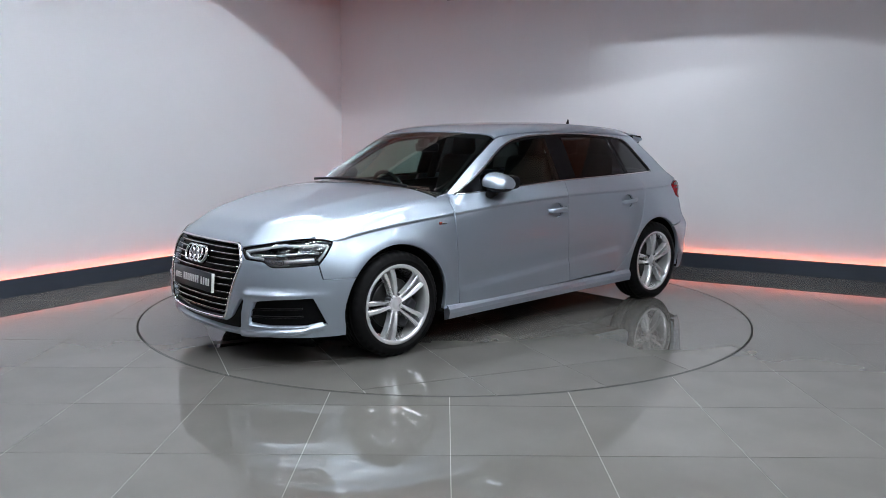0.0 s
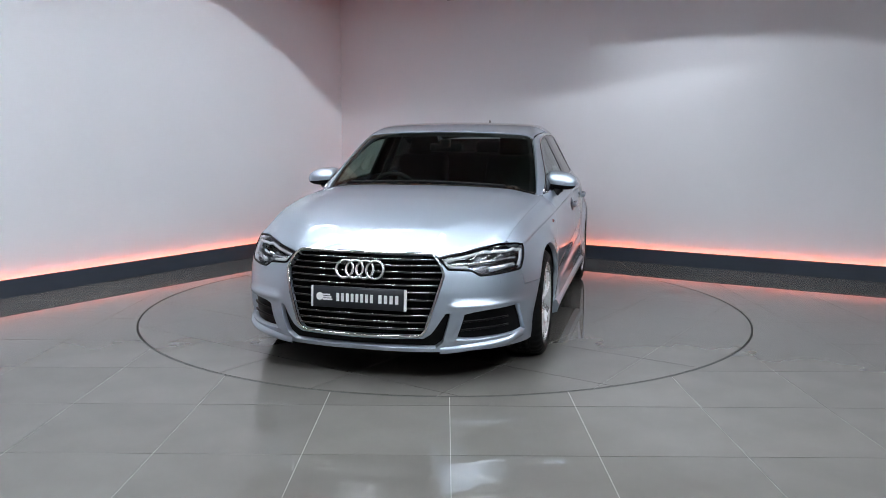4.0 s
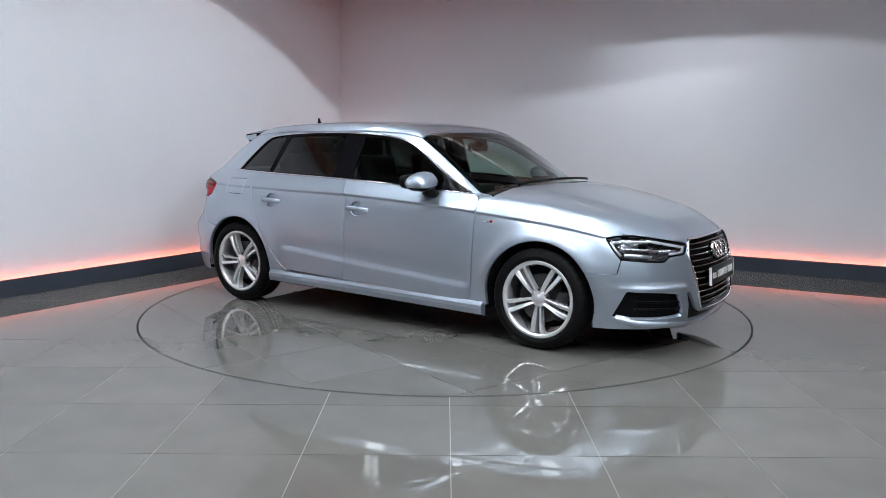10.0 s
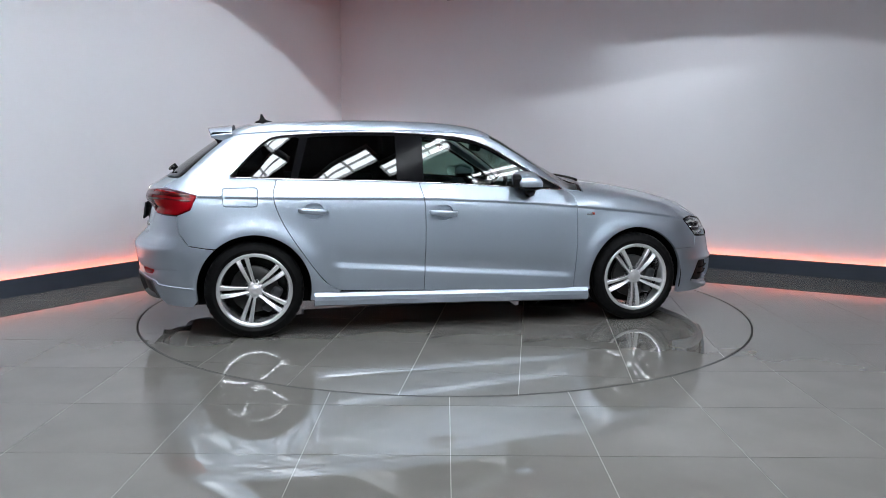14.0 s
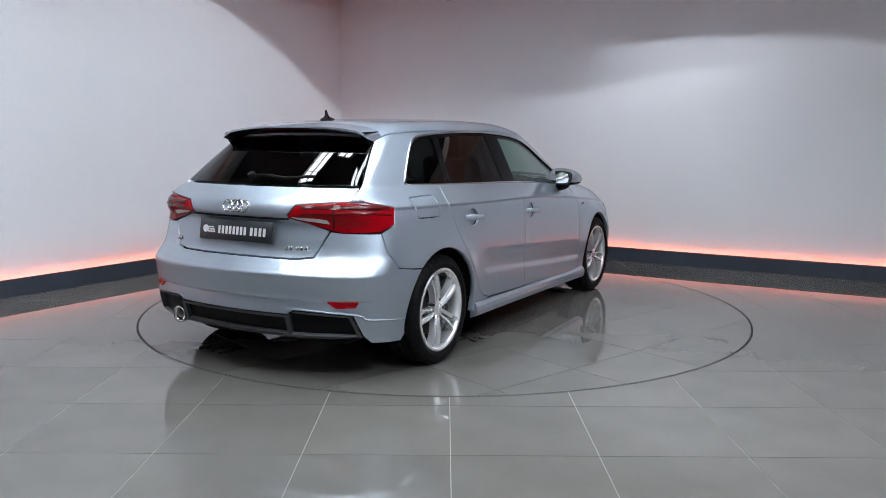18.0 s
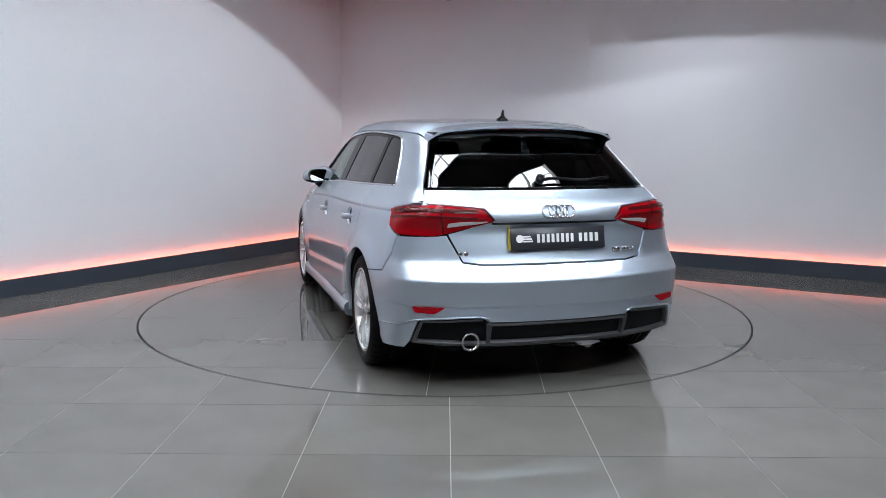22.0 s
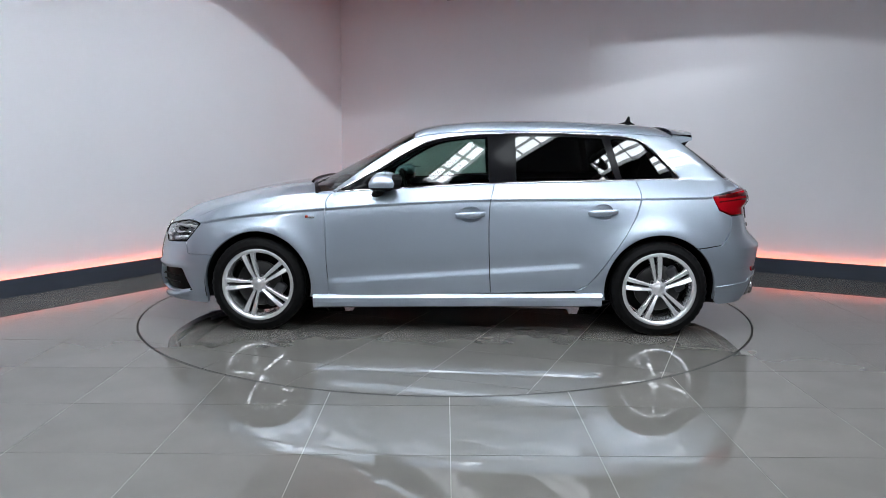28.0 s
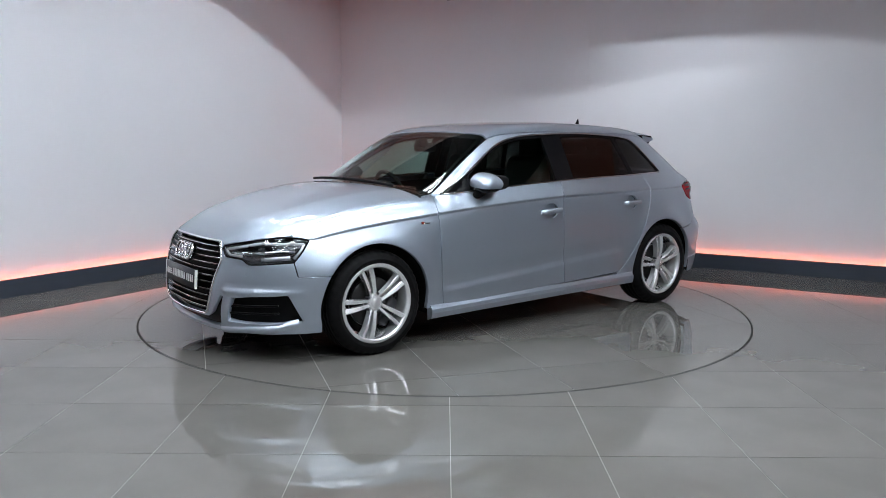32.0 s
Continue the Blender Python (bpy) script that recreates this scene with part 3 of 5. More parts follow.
def sheet(dom, poly, holes=(), h=0.03, off=0.0, gap=0.0036, fold=0.016, corner=0.005, bstep=0.014, lines=()):
    """Verts, faces and normals of a body panel: outline (and holes) in the domain, laid on the body, with folded edges."""
    loops = [shrink(soften(poly, corner), gap)]
    loops += [shrink(soften(H, corner), -gap)[::-1] for H in holes]
    loops = [np.array([L[0]] + [L[i] for i in range(1, len(L))]) for L in loops]
    thin = []
    for L in loops:
        keep, acc = [L[0]], 0
        for i in range(1, len(L)):
            acc += np.linalg.norm(L[i] - L[i - 1])
            t0 = L[i] - L[i - 1]
            t1 = L[(i + 1) % len(L)] - L[i]
            turn = abs(np.arctan2(t0[0] * t1[1] - t0[1] * t1[0], t0 @ t1))
            if acc >= bstep or turn > 0.12:
                keep.append(L[i])
                acc = 0
        thin.append(np.array(keep))
    loops = thin
    lo, hi = loops[0].min(0), loops[0].max(0)
    gx, gy = np.meshgrid(np.arange(lo[0] + h / 2, hi[0], h), np.arange(lo[1] + h / 2, hi[1], h))
    gx = gx + (np.arange(gx.shape[0]) % 2)[:, None] * h / 2
    g = np.stack([gx.ravel(), gy.ravel()], 1)
    ok = inside(loops[0], g)
    for H in loops[1:]:
        ok &= ~inside(H, g)
    g = g[ok]
    B = np.concatenate(loops)
    if len(g):
        far = np.ones(len(g), bool)
        near = np.concatenate([B] + [np.array(q) for q in lines]) if len(lines) else B
        for i in range(0, len(g), 400):
            far[i:i + 400] = np.min(np.linalg.norm(g[i:i + 400, None] - near[None], axis=2), 1) > 0.4 * h
        g = g[far]
    pts = [Vector(p) for p in B] + [Vector(p) for p in g]
    edges, k = [], 0
    for L in loops:
        edges += [(k + i, k + (i + 1) % len(L)) for i in range(len(L))]
        k += len(L)
    for line in lines:
        q = np.array(line)
        ok = inside(loops[0], q)
        for H in loops[1:]:
            ok &= ~inside(H, q)
        ok &= np.min(np.linalg.norm(q[:, None] - B[None], axis=2), 1) > 0.006
        for i in range(len(q)):
            if ok[i]:
                pts.append(Vector(q[i]))
                if i and ok[i - 1]:
                    edges.append((len(pts) - 2, len(pts) - 1))
    V, _, Fc, *_ = delaunay_2d_cdt(pts, edges, [], 0, 1e-7)
    V = np.array([(p.x, p.y) for p in V])
    T = np.array([t for t in Fc])
    c = V[T].mean(1)
    ok = inside(loops[0], c)
    for H in loops[1:]:
        ok &= ~inside(H, c)
    T = T[ok]
    P = lift(dom, V)
    N = surf_normal(P)
    P = P + N * off
    # wind the faces outwards
    fn = np.cross(P[T[:, 1]] - P[T[:, 0]], P[T[:, 2]] - P[T[:, 0]])
    flip = np.sum(fn * N[T[:, 0]], 1) < 0
    T[flip] = T[flip][:, ::-1]
    # folded rim
    ed = {}
    for t in T:
        for a, b in ((t[0], t[1]), (t[1], t[2]), (t[2], t[0])):
            ed[(a, b)] = 1
    rim = [(a, b) for a, b in ed if (b, a) not in ed]
    verts, norms, faces = list(P), list(N), [tuple(t) for t in T]
    if fold:
        n0 = len(verts)
        idx = {}
        outw = {}
        for a, b in rim:
            e = P[b] - P[a]
            o = np.cross(e, N[a])
            o = o / max(np.linalg.norm(o), 1e-9)
            outw[a] = outw.get(a, 0) + o
            outw[b] = outw.get(b, 0) + o
        for a in outw:
            o = outw[a] / max(np.linalg.norm(outw[a]), 1e-9)
            idx[a] = len(verts)
            verts += [P[a] + o * 0.0012 - N[a] * 0.0018, P[a] + o * 0.0012 - N[a] * fold]
            norms += [(o + N[a] * 0.5) / np.linalg.norm(o + N[a] * 0.5), o]
        for a, b in rim:
            faces.append((b, a, idx[a], idx[b]))
            faces.append((idx[b], idx[a], idx[a] + 1, idx[b] + 1))
    return np.array(verts), faces, np.array(norms)


def flipped(s):
    v, f, n = s
    return v * [1, -1, 1], [tuple(t)[::-1] for t in f], n * [1, -1, 1]


def joined(*sheets):
    vs, fs, ns, k = [], [], [], 0
    for v, f, n in sheets:
        vs.append(v)
        ns.append(n)
        fs += [tuple(i + k for i in t) for t in f]
        k += len(v)
    return np.concatenate(vs), fs, np.concatenate(ns)


CAR_OFF = (-0.111, 0.070)
car = thing("car", "silver metallic five-door hatchback with twin-spoke alloy wheels on a turntable", "car")


def panel(name, sh, mat, label="", both=False, parent=None):
    """One panel, or the pair of them left and right."""
    obs = []
    for s in ((sh, flipped(sh)) if both else (sh,)):
        obs.append(part(name, mesh_of(name, s[0], s[1], M[mat], s[2]), M[mat], parent or car, label))
    return obs


def mirrored(P):
    """A half outline from the middle round to the middle: the whole one."""
    P = [tuple(p) for p in P]
    return P + [(-a, b) for a, b in P[::-1]]


def arch_pts(hx, a0, a1, n=26, r=ARCH_R):
    return [(hx + r * math.cos(math.radians(a0 + (a1 - a0) * i / n)), HUB_Z + r * math.sin(math.radians(a0 + (a1 - a0) * i / n))) for i in range(n + 1)]


# shared lines of the shell
HOOD_EDGE = [(0.940, 0.914), (1.05, 0.899), (1.23, 0.879), (1.41, 0.851), (1.59, 0.811), (1.70, 0.770), (1.785, 0.732)]
hood_edge = spl(HOOD_EDGE, 0.03)
he3 = lift("side", hood_edge)
WS_EDGE = [(0.912, 0.738), (0.68, 0.706), (0.45, 0.664), (0.292, 0.629)]
ROOF_EDGE = [(0.292, 0.629), (0.0, 0.632), (-0.5, 0.627), (-0.9, 0.607), (-1.25, 0.569), (-1.48, 0.531)]
ws3, roof3 = lift("top", spl(WS_EDGE)), lift("top", spl(ROOF_EDGE, 0.04))
GATE_EDGE = [(0.522, 1.292), (0.551, 1.22), (0.597, 1.12), (0.634, 1.035), (0.652, 0.957)]
gate3 = lift("rear", spl(GATE_EDGE))
DLO_TOP = spl([(-1.455, 1.030), (-1.36, 1.135), (-1.235, 1.252), (-1.10, 1.295), (-0.63, 1.318), (-0.24, 1.312), (0.07, 1.287), (0.27, 1.227), (0.54, 1.068), (0.79, 0.934)])
belt = lambda x0, x1, n=24, d=0.0: [(x0 + (x1 - x0) * i / n, float(belt_z(np.array(x0 + (x1 - x0) * i / n))) + d) for i in range(n + 1)]
REAR_SEAM = spl([(-1.165, 1.013), (-1.188, 0.90), (-1.13, 0.735), (-0.99, 0.515), (-0.86, 0.345), (-0.77, 0.297)])
B_SEAM = spl([(-0.240, 0.988), (-0.212, 0.85), (-0.208, 0.65), (-0.214, 0.45), (-0.222, 0.277)])
F_SEAM = spl([(0.800, 0.928), (0.858, 0.885), (0.862, 0.70), (0.857, 0.48), (0.84, 0.243)])

CX = np.arange(-1.9, 2.0, 0.025)
CREASES = [list(zip(CX, crease_z(CX) + d)) for d in (0.009, 0.0005, -0.0055, -0.016, -0.032)]
LX = np.arange(-0.84, 0.86, 0.025)
CREASES += [list(zip(LX, ledge_z(LX) + d)) for d in (-0.010, 0.002, 0.014, 0.027, 0.040)]

HANDLES = [(-0.940, 0.813), (-0.088, 0.792)]


def ellipse(cx, cz, a, b, n=36, p=2.4):
    return [(cx + a * math.copysign(abs(math.cos(w)) ** (2 / p), math.cos(w)), cz + b * math.copysign(abs(math.sin(w)) ** (2 / p), math.sin(w))) for w in (2 * math.pi * i / n for i in range(n))]


def cup(k):
    return ellipse(HANDLES[k][0] + 0.0, HANDLES[k][1] + 0.0, 0.062, 0.048)


# doors
rear_door = REAR_SEAM + B_SEAM[::-1] + belt(-0.24, -1.165)
front_door = B_SEAM + F_SEAM[::-1] + belt(0.80, -0.24)
rd = panel("rear_door", sheet("side", rear_door, [cup(0)], lines=CREASES), "paint", "silver rear door panel", both=True)
fd = panel("front_door", sheet("side", front_door, [cup(1)], lines=CREASES), "paint", "silver front door panel", both=True)

# front wing
HL_OUT = [(1.715, 0.712), (1.765, 0.645), (1.815, 0.588)]
front_wing = F_SEAM + [(0.955, 0.236)] + arch_pts(HUB_F, 192, 33) + [(1.80, 0.506)] + HL_OUT[::-1] + [(1.75, 0.717), (1.790, 0.718)] + [(x, z + 0.0045) for x, z in hood_edge[::-1]]
panel("front_wing", sheet("side", front_wing, lines=CREASES, fold=0.03), "paint", "silver front wing with wheel arch", both=True)

FLAP = soften([(-1.505, 0.958), (-1.50, 0.845), (-1.29, 0.843), (-1.285, 0.962)], 0.03, 0.01)
# side frame: pillars, roof rail and rear quarter in one
side_frame = ([(0.79, 0.932), (0.925, 0.918)] + [(p[0], p[2]) for p in ws3] + [(p[0], p[2]) for p in roof3[1:]] + [(p[0] - 0.005, p[2]) for p in gate3 if p[2] > 0.985] + [(-1.845, 0.956)]
              + [(-1.66, 0.916), (-1.70, 0.825), (-1.785, 0.79), (-1.775, 0.69), (-1.715, 0.603), (-1.60, 0.588)]
              + arch_pts(HUB_R, 136, -12)[1:] + [(-0.96, 0.236), (-0.80, 0.243), (-0.77, 0.297)] + REAR_SEAM[::-1][1:-1] + belt(-1.165, -1.44, 8) + DLO_TOP)
panel("quarter_panel", sheet("side", side_frame, lines=CREASES, fold=0.03), "paint", "silver pillars, roof rail and rear quarter")
panel("quarter_panel", flipped(sheet("side", side_frame, [FLAP], lines=CREASES, fold=0.03)), "paint", "silver pillars, roof rail and rear quarter with fuel flap")

# bonnet, roof
HL_TOP3 = lift("front", [(0.682, 0.720), (0.64, 0.715), (0.52, 0.689), (0.408, 0.665)])
hood_half = [(1.045, 0.0), (1.038, 0.20), (1.016, 0.40), (0.982, 0.58), (0.940, float(he3[0][1]))] + [(p[0], p[1]) for p in he3[1:]] + \
            [(p[0], p[1]) for p in HL_TOP3] + [(2.078, 0.30), (2.090, 0.15), (2.094, 0.0)]
hood_poly = hood_half + [(a, -b) for a, b in hood_half[::-1]]
panel("bonnet", sheet("top", hood_poly, h=0.035, lines=[[(x, s_ * float(hood_crease(np.array(x)))) for x in np.arange(0.96, 2.05, 0.02)] for s_ in (1, -1)]), "paint", "silver bonnet with two creases")
roof_half = [(0.330, 0.0), (0.328, 0.2), (0.317, 0.42), (0.294, 0.627)] + ROOF_EDGE[1:] + [(-1.50, 0.3), (-1.51, 0.0)]
panel("roof", sheet("top", roof_half + [(a, -b) for a, b in roof_half[::-1]], h=0.05), "paint", "silver roof panel")
ws_half = [(1.035, 0.0), (1.026, 0.2), (1.002, 0.40), (0.965, 0.58), (0.915, 0.730)] + [(a, b - 0.004) for a, b in WS_EDGE[1:-1]] + [(0.300, 0.623), (0.323, 0.42), (0.334, 0.2), (0.336, 0.0)]
panel("windscreen", sheet("top", ws_half + [(a, -b) for a, b in ws_half[::-1]], h=0.05, off=-0.004, fold=0.006), "screen", "pale tinted windscreen")
frit = [(0.343, 0.0), (0.341, 0.2), (0.330, 0.42), (0.308, 0.606), (0.45, 0.642), (0.66, 0.684), (0.91, 0.718), (0.91, 0.693), (0.66, 0.660), (0.45, 0.618), (0.350, 0.590), (0.372, 0.42), (0.386, 0.2), (0.390, 0.0)]
panel("windscreen_border", sheet("top", frit + [(a, -b) for a, b in frit[::-1]], h=0.04, off=-0.011, gap=0.0, fold=0), "black", "black printed windscreen border")

# side glass and its black surround
G_FRONT = [(-0.205, 0.998)] + [(x, z - 0.020) for x, z in DLO_TOP if -0.2 < x < 0.545] + [(0.60, 0.953)] + belt(0.56, -0.205, 12, 0.010)
G_REAR = belt(-0.385, -1.03, 12, 0.012) + [(-0.955, 1.28)] + [(x, z - 0.020) for x, z in DLO_TOP if -0.94 < x < -0.37] + [(-0.378, 1.296)]
G_QUART = belt(-1.075, -1.42, 8, 0.012) + [(x, z - 0.014) for x, z in DLO_TOP if -1.405 < x < -1.02] + [(-1.01, 1.275)]
dlo = DLO_TOP + belt(0.78, -1.44, 40, 0.004)
panel("window_surround", sheet("side", dlo, [G_FRONT, G_REAR, G_QUART], off=-0.004, h=0.05, gap=0.001, fold=0.02), "gloss_black", "gloss black window surround", both=True)
panel("front_side_window", sheet("side", G_FRONT, off=-0.007, h=0.05, gap=0.0, fold=0.004), "glass", "pale green front side window", both=True)
panel("rear_side_window", sheet("side", G_REAR, off=-0.007, h=0.05, gap=0.0, fold=0.004), "tint_glass", "dark privacy rear side window", both=True)
panel("quarter_window", sheet("side", G_QUART, off=-0.007, h=0.05, gap=0.0, fold=0.004), "tint_glass", "dark privacy quarter window", both=True)

# tailgate
gate_half = [(0.0, 1.020), (0.637, 1.020), (0.653, 0.955), (0.50, 0.944), (0.380, 0.933), (0.330, 0.868), (0.555, 0.804), (0.490, 0.668), (0.40, 0.657), (0.0, 0.657)]
gate = panel("tailgate", sheet("rear", mirrored(gate_half), h=0.03), "paint", "silver tailgate")[0]
rg_half = [(0.0, 1.288), (0.46, 1.284), (0.520, 1.272), (0.556, 1.20), (0.603, 1.10), (0.637, 1.028), (0.0, 1.028)]
panel("rear_window", sheet("rear", mirrored(rg_half), h=0.04, off=-0.002, fold=0.006), "tint_glass", "dark privacy rear window")

# bumpers
GR_HALF = [(0.368, 0.684), (0.410, 0.640), (0.436, 0.580), (0.404, 0.46), (0.352, 0.296), (0.326, 0.266), (0.0, 0.258)]
fb_half = ([FY(0, 0.168), FY(0.40, 0.168), FY(0.62, 0.172), FX(1.86, 0.178), FX(1.665, 0.178)]
           + [FX(x, z) for x, z in arch_pts(HUB_F, -12, 33, 8)] + [FX(1.72, 0.508), FX(1.80, 0.506), FX(1.815, 0.588)]
           + [FY(y, z) for y, z in ((0.655, 0.572), (0.61, 0.570), (0.565, 0.598), (0.452, 0.606), (0.402, 0.660), (0.380, 0.677))]
           + [FY(y, z) for y, z in GR_HALF[1:]])
FOG = [(0.788, 0.404), (0.66, 0.394), (0.548, 0.378), (0.504, 0.242), (0.60, 0.238), (0.812, 0.254)]
fog = [FY(y, z) for y, z in FOG]
LOWER = [(0.474, 0.384), (0.454, 0.383), (0.384, 0.276), (0.340, 0.248), (0.0, 0.243), (0.0, 0.190), (0.392, 0.195), (0.432, 0.228)]
lower = [FY(y, z) for y, z in LOWER[:4]] + [FY(y, z) for y, z in ((0.0, 0.240),)] + [(-a, b) for a, b in [FY(y, z) for y, z in LOWER[:4]][::-1]] + \
        [(-a, b) for a, b in [FY(y, z) for y, z in LOWER[:5:-1]]] + [FY(0.0, 0.196)] + [FY(y, z) for y, z in LOWER[6:]]
WASH = [FY(y, z) for y, z in ((0.60, 0.545), (0.70, 0.549), (0.705, 0.515), (0.605, 0.511))]
fb = panel("front_bumper", sheet("cylF", fb_half + [(-a, b) for a, b in fb_half[::-1]], [fog, [(-a, b) for a, b in fog], lower, WASH, [(-a, b) for a, b in WASH]], h=0.022, fold=0.03,
    lines=[[(w, z) for w in np.arange(-1.3, 1.3, 0.02)] for z in (0.405, 0.412, 0.419, 0.426, 0.434, 0.444)]), "paint", "silver front bumper with dark intakes")[0]
for s in (1, -1):
    panel("air_intake", sheet("cylF", [(s * a, b) for a, b in fog], h=0.03, off=-0.035, gap=-0.01, fold=0.0), "black", "black mesh side intake")
panel("lower_grille", sheet("cylF", lower, h=0.03, off=-0.028, gap=-0.008, fold=0.0), "black", "black lower intake slot")

rb_half = ([RY(0, 0.655), RY(0.40, 0.655), RY(0.493, 0.666), RY(0.559, 0.799)] + [RY(0.62, 0.792), RX(-1.785, 0.788), RX(-1.776, 0.69), RX(-1.716, 0.602), RX(-1.601, 0.586)]
           + [RX(x, z) for x, z in arch_pts(HUB_R, 131, 190, 8)] + [RX(-1.70, 0.212), RX(-1.86, 0.222)]
           + [RY(0.740, 0.262), RY(0.710, 0.380), RY(0.42, 0.397), RY(0.375, 0.372), RY(0.0, 0.370)])
DIFF = [(0.0, 0.367), (0.375, 0.369), (0.42, 0.394), (0.705, 0.377), (0.737, 0.259), (0.60, 0.246), (0.40, 0.244), (0.0, 0.244)]
diff = [RY(y, z) for y, z in DIFF]
rb = panel("rear_bumper", sheet("cylR", rb_half + [(-a, b) for a, b in rb_half[::-1]], h=0.028, fold=0.03, lines=[[(w, z) for w in np.arange(-1.3, 1.3, 0.025)] for z in (0.436, 0.4465, 0.4525, 0.4585, 0.466, 0.558, 0.568, 0.576, 0.584, 0.592, 0.602, 0.615, 0.636, 0.650)]), "paint", "silver rear bumper")[0]
DH = [RY(y, z) for y, z in ((0.394, 0.382), (0.690, 0.366), (0.714, 0.270), (0.384, 0.262))]
DM = [RY(y, z) for y, z in ((-0.362, 0.352), (0.362, 0.352), (0.362, 0.268), (-0.362, 0.268))]
panel("diffuser", sheet("cylR", diff + [(-a, b) for a, b in diff[::-1]], [DH, [(-a, b) for a, b in DH], DM], h=0.03, off=0.004, fold=0.03), "satin_grey", "dark grey rear diffuser")
panel("diffuser_mesh", joined(sheet("cylR", DH, h=0.04, off=-0.022, gap=-0.01, fold=0), sheet("cylR", [(-a, b) for a, b in DH], h=0.04, off=-0.022, gap=-0.01, fold=0),
                              sheet("cylR", DM, h=0.04, off=-0.022, gap=-0.01, fold=0)), "black", "black diffuser mesh")

# lamps
HL = [FX(1.715, 0.709), FX(1.755, 0.7205)] + [FY(y, z) for y, z in ((0.675, 0.723), (0.64, 0.716), (0.52, 0.690), (0.405, 0.663), (0.455, 0.609), (0.565, 0.602), (0.61, 0.574), (0.655, 0.576))] + [FX(1.812, 0.592), FX(1.763, 0.648)]
TL = [RY(y, z) for y, z in ((0.338, 0.868), (0.385, 0.928), (0.50, 0.940), (0.615, 0.948))] + [RX(-1.86, 0.943), RX(-1.662, 0.914), RX(-1.700, 0.830), RX(-1.787, 0.797)] + [RY(0.62, 0.793), RY(0.555, 0.808)]
for s in (1, -1):
    hl = [(s * a, b) for a, b in HL]
    head = panel("headlight", sheet("cylF", hl, h=0.03, off=-0.05, gap=-0.012, fold=0.0), "lamp_inner", "headlight with dark housing and bright inner blade")[0]
    panel("lens", sheet("cylF", hl, h=0.03, off=-0.003, gap=0.002, fold=0.05), "lens", "clear headlight lens", parent=head)
    tl = [(s * a, b) for a, b in TL]
    panel("tail_light", sheet("cylR", tl, h=0.03, off=0.004, gap=0.0015, fold=0.03), "red", "red wraparound tail light")
panel("fuel_flap", flipped(sheet("side", FLAP, lines=CREASES)), "paint", "silver fuel flap")
for s in (1, -1):
    panel("washer_cover", sheet("cylF", [(s * a, b) for a, b in WASH], h=0.03, gap=-0.0024), "paint", "silver headlight washer cover", parent=fb)


# ---------------------------------------------------------------- dark inner shell, added as shade in the panel gaps, and arches
low_side = ([(-2.0, 0.25)] + arch_pts(HUB_R, 190, -10) + [(-0.9, 0.22), (0.9, 0.22)] + arch_pts(HUB_F, 190, -10) + [(1.95, 0.25), (1.95, 0.64), (1.68, 0.70)]
            + [(x, float(belt_z(np.array(x))) - 0.03) for x in (1.4, 1.0, 0.6, 0.2, -0.2, -0.6, -1.0, -1.4, -1.8)] + [(-1.92, 0.95)])
panel("inner_side", sheet("side", low_side, h=0.06, off=-0.032, fold=0), "black", "black sheet that darkens the side panel gaps", both=True)
fr = [FY(0, 0.18), FY(0.40, 0.18), FY(0.62, 0.19), FX(1.86, 0.19), FX(1.70, 0.19), FX(1.70, 0.69), FY(0.64, 0.70), FY(0.4, 0.655), FY(0, 0.665)]
panel("front_backing", sheet("cylF", fr + [(-a, b) for a, b in fr[::-1]], h=0.06, off=-0.07, fold=0), "black", "black backing behind the grille")
rr = [RY(0, 0.22), RY(0.60, 0.22), RX(-1.90, 0.22), RX(-1.70, 0.22), RX(-1.72, 0.90), RY(0.62, 0.93), RY(0.60, 1.0), RY(0, 1.0)]
panel("rear_backing", sheet("cylR", rr + [(-a, b) for a, b in rr[::-1]], h=0.06, off=-0.05, fold=0), "black", "black sheet that darkens the tail panel gaps")
hb = [(0.90, 0.0), (0.88, 0.66), (1.4, 0.66), (1.7, 0.60), (1.95, 0.40), (2.02, 0.0)]
panel("bonnet_liner", sheet("top", hb + [(a, -b) for a, b in hb[::-1]], h=0.08, off=-0.035, fold=0), "black", "black sheet that darkens the bonnet gaps")
hr = [(0.36, 0.0), (0.32, 0.56), (-0.5, 0.58), (-1.2, 0.55), (-1.46, 0.50), (-1.46, 0.0)]
panel("headliner", sheet("top", hr + [(a, -b) for a, b in hr[::-1]], h=0.08, off=-0.03, fold=0), "headliner", "grey roof lining")
part("underbody", box_bm(-1.82, 1.88, -0.56, 0.56, 0.165, 0.27, 0.03), M["black"], car, "black underbody tray")
part("floor_pan", box_bm(-0.93, 0.93, -0.835, 0.835, 0.185, 0.30, 0.02), M["black"], car, "black floor pan")
for hx in (HUB_F, HUB_R):
    for s in (1, -1):
        prof = arch_pts(0.0, -14, 194, 28, ARCH_R + 0.006)
        vs = [(hx + x, s * y, z) for y in (0.852, 0.54) for x, z in prof]
        n = len(prof)
        fs = [(i, i + 1, n + i + 1, n + i) for i in range(n - 1)] + [tuple(range(n, 2 * n))]
        part("arch_liner", mesh_of("arch_liner", vs, fs, M["black"]), M["black"], car, "black wheel arch liner")


def bar_on(dom, pts, radius, off=0.0, flat=1.0, seg=8, closed=False):
    """A thin bar lying along a line of the body."""
    P = lift(dom, pts)
    P = P + surf_normal(P) * off
    return tube([tuple(p) for p in P], radius, seg, closed, flat)


def add(name, vf, mat, label="", parent=None):
    return part(name, mesh_of(name, vf[0], vf[1], M[mat]), M[mat], parent or car, label)


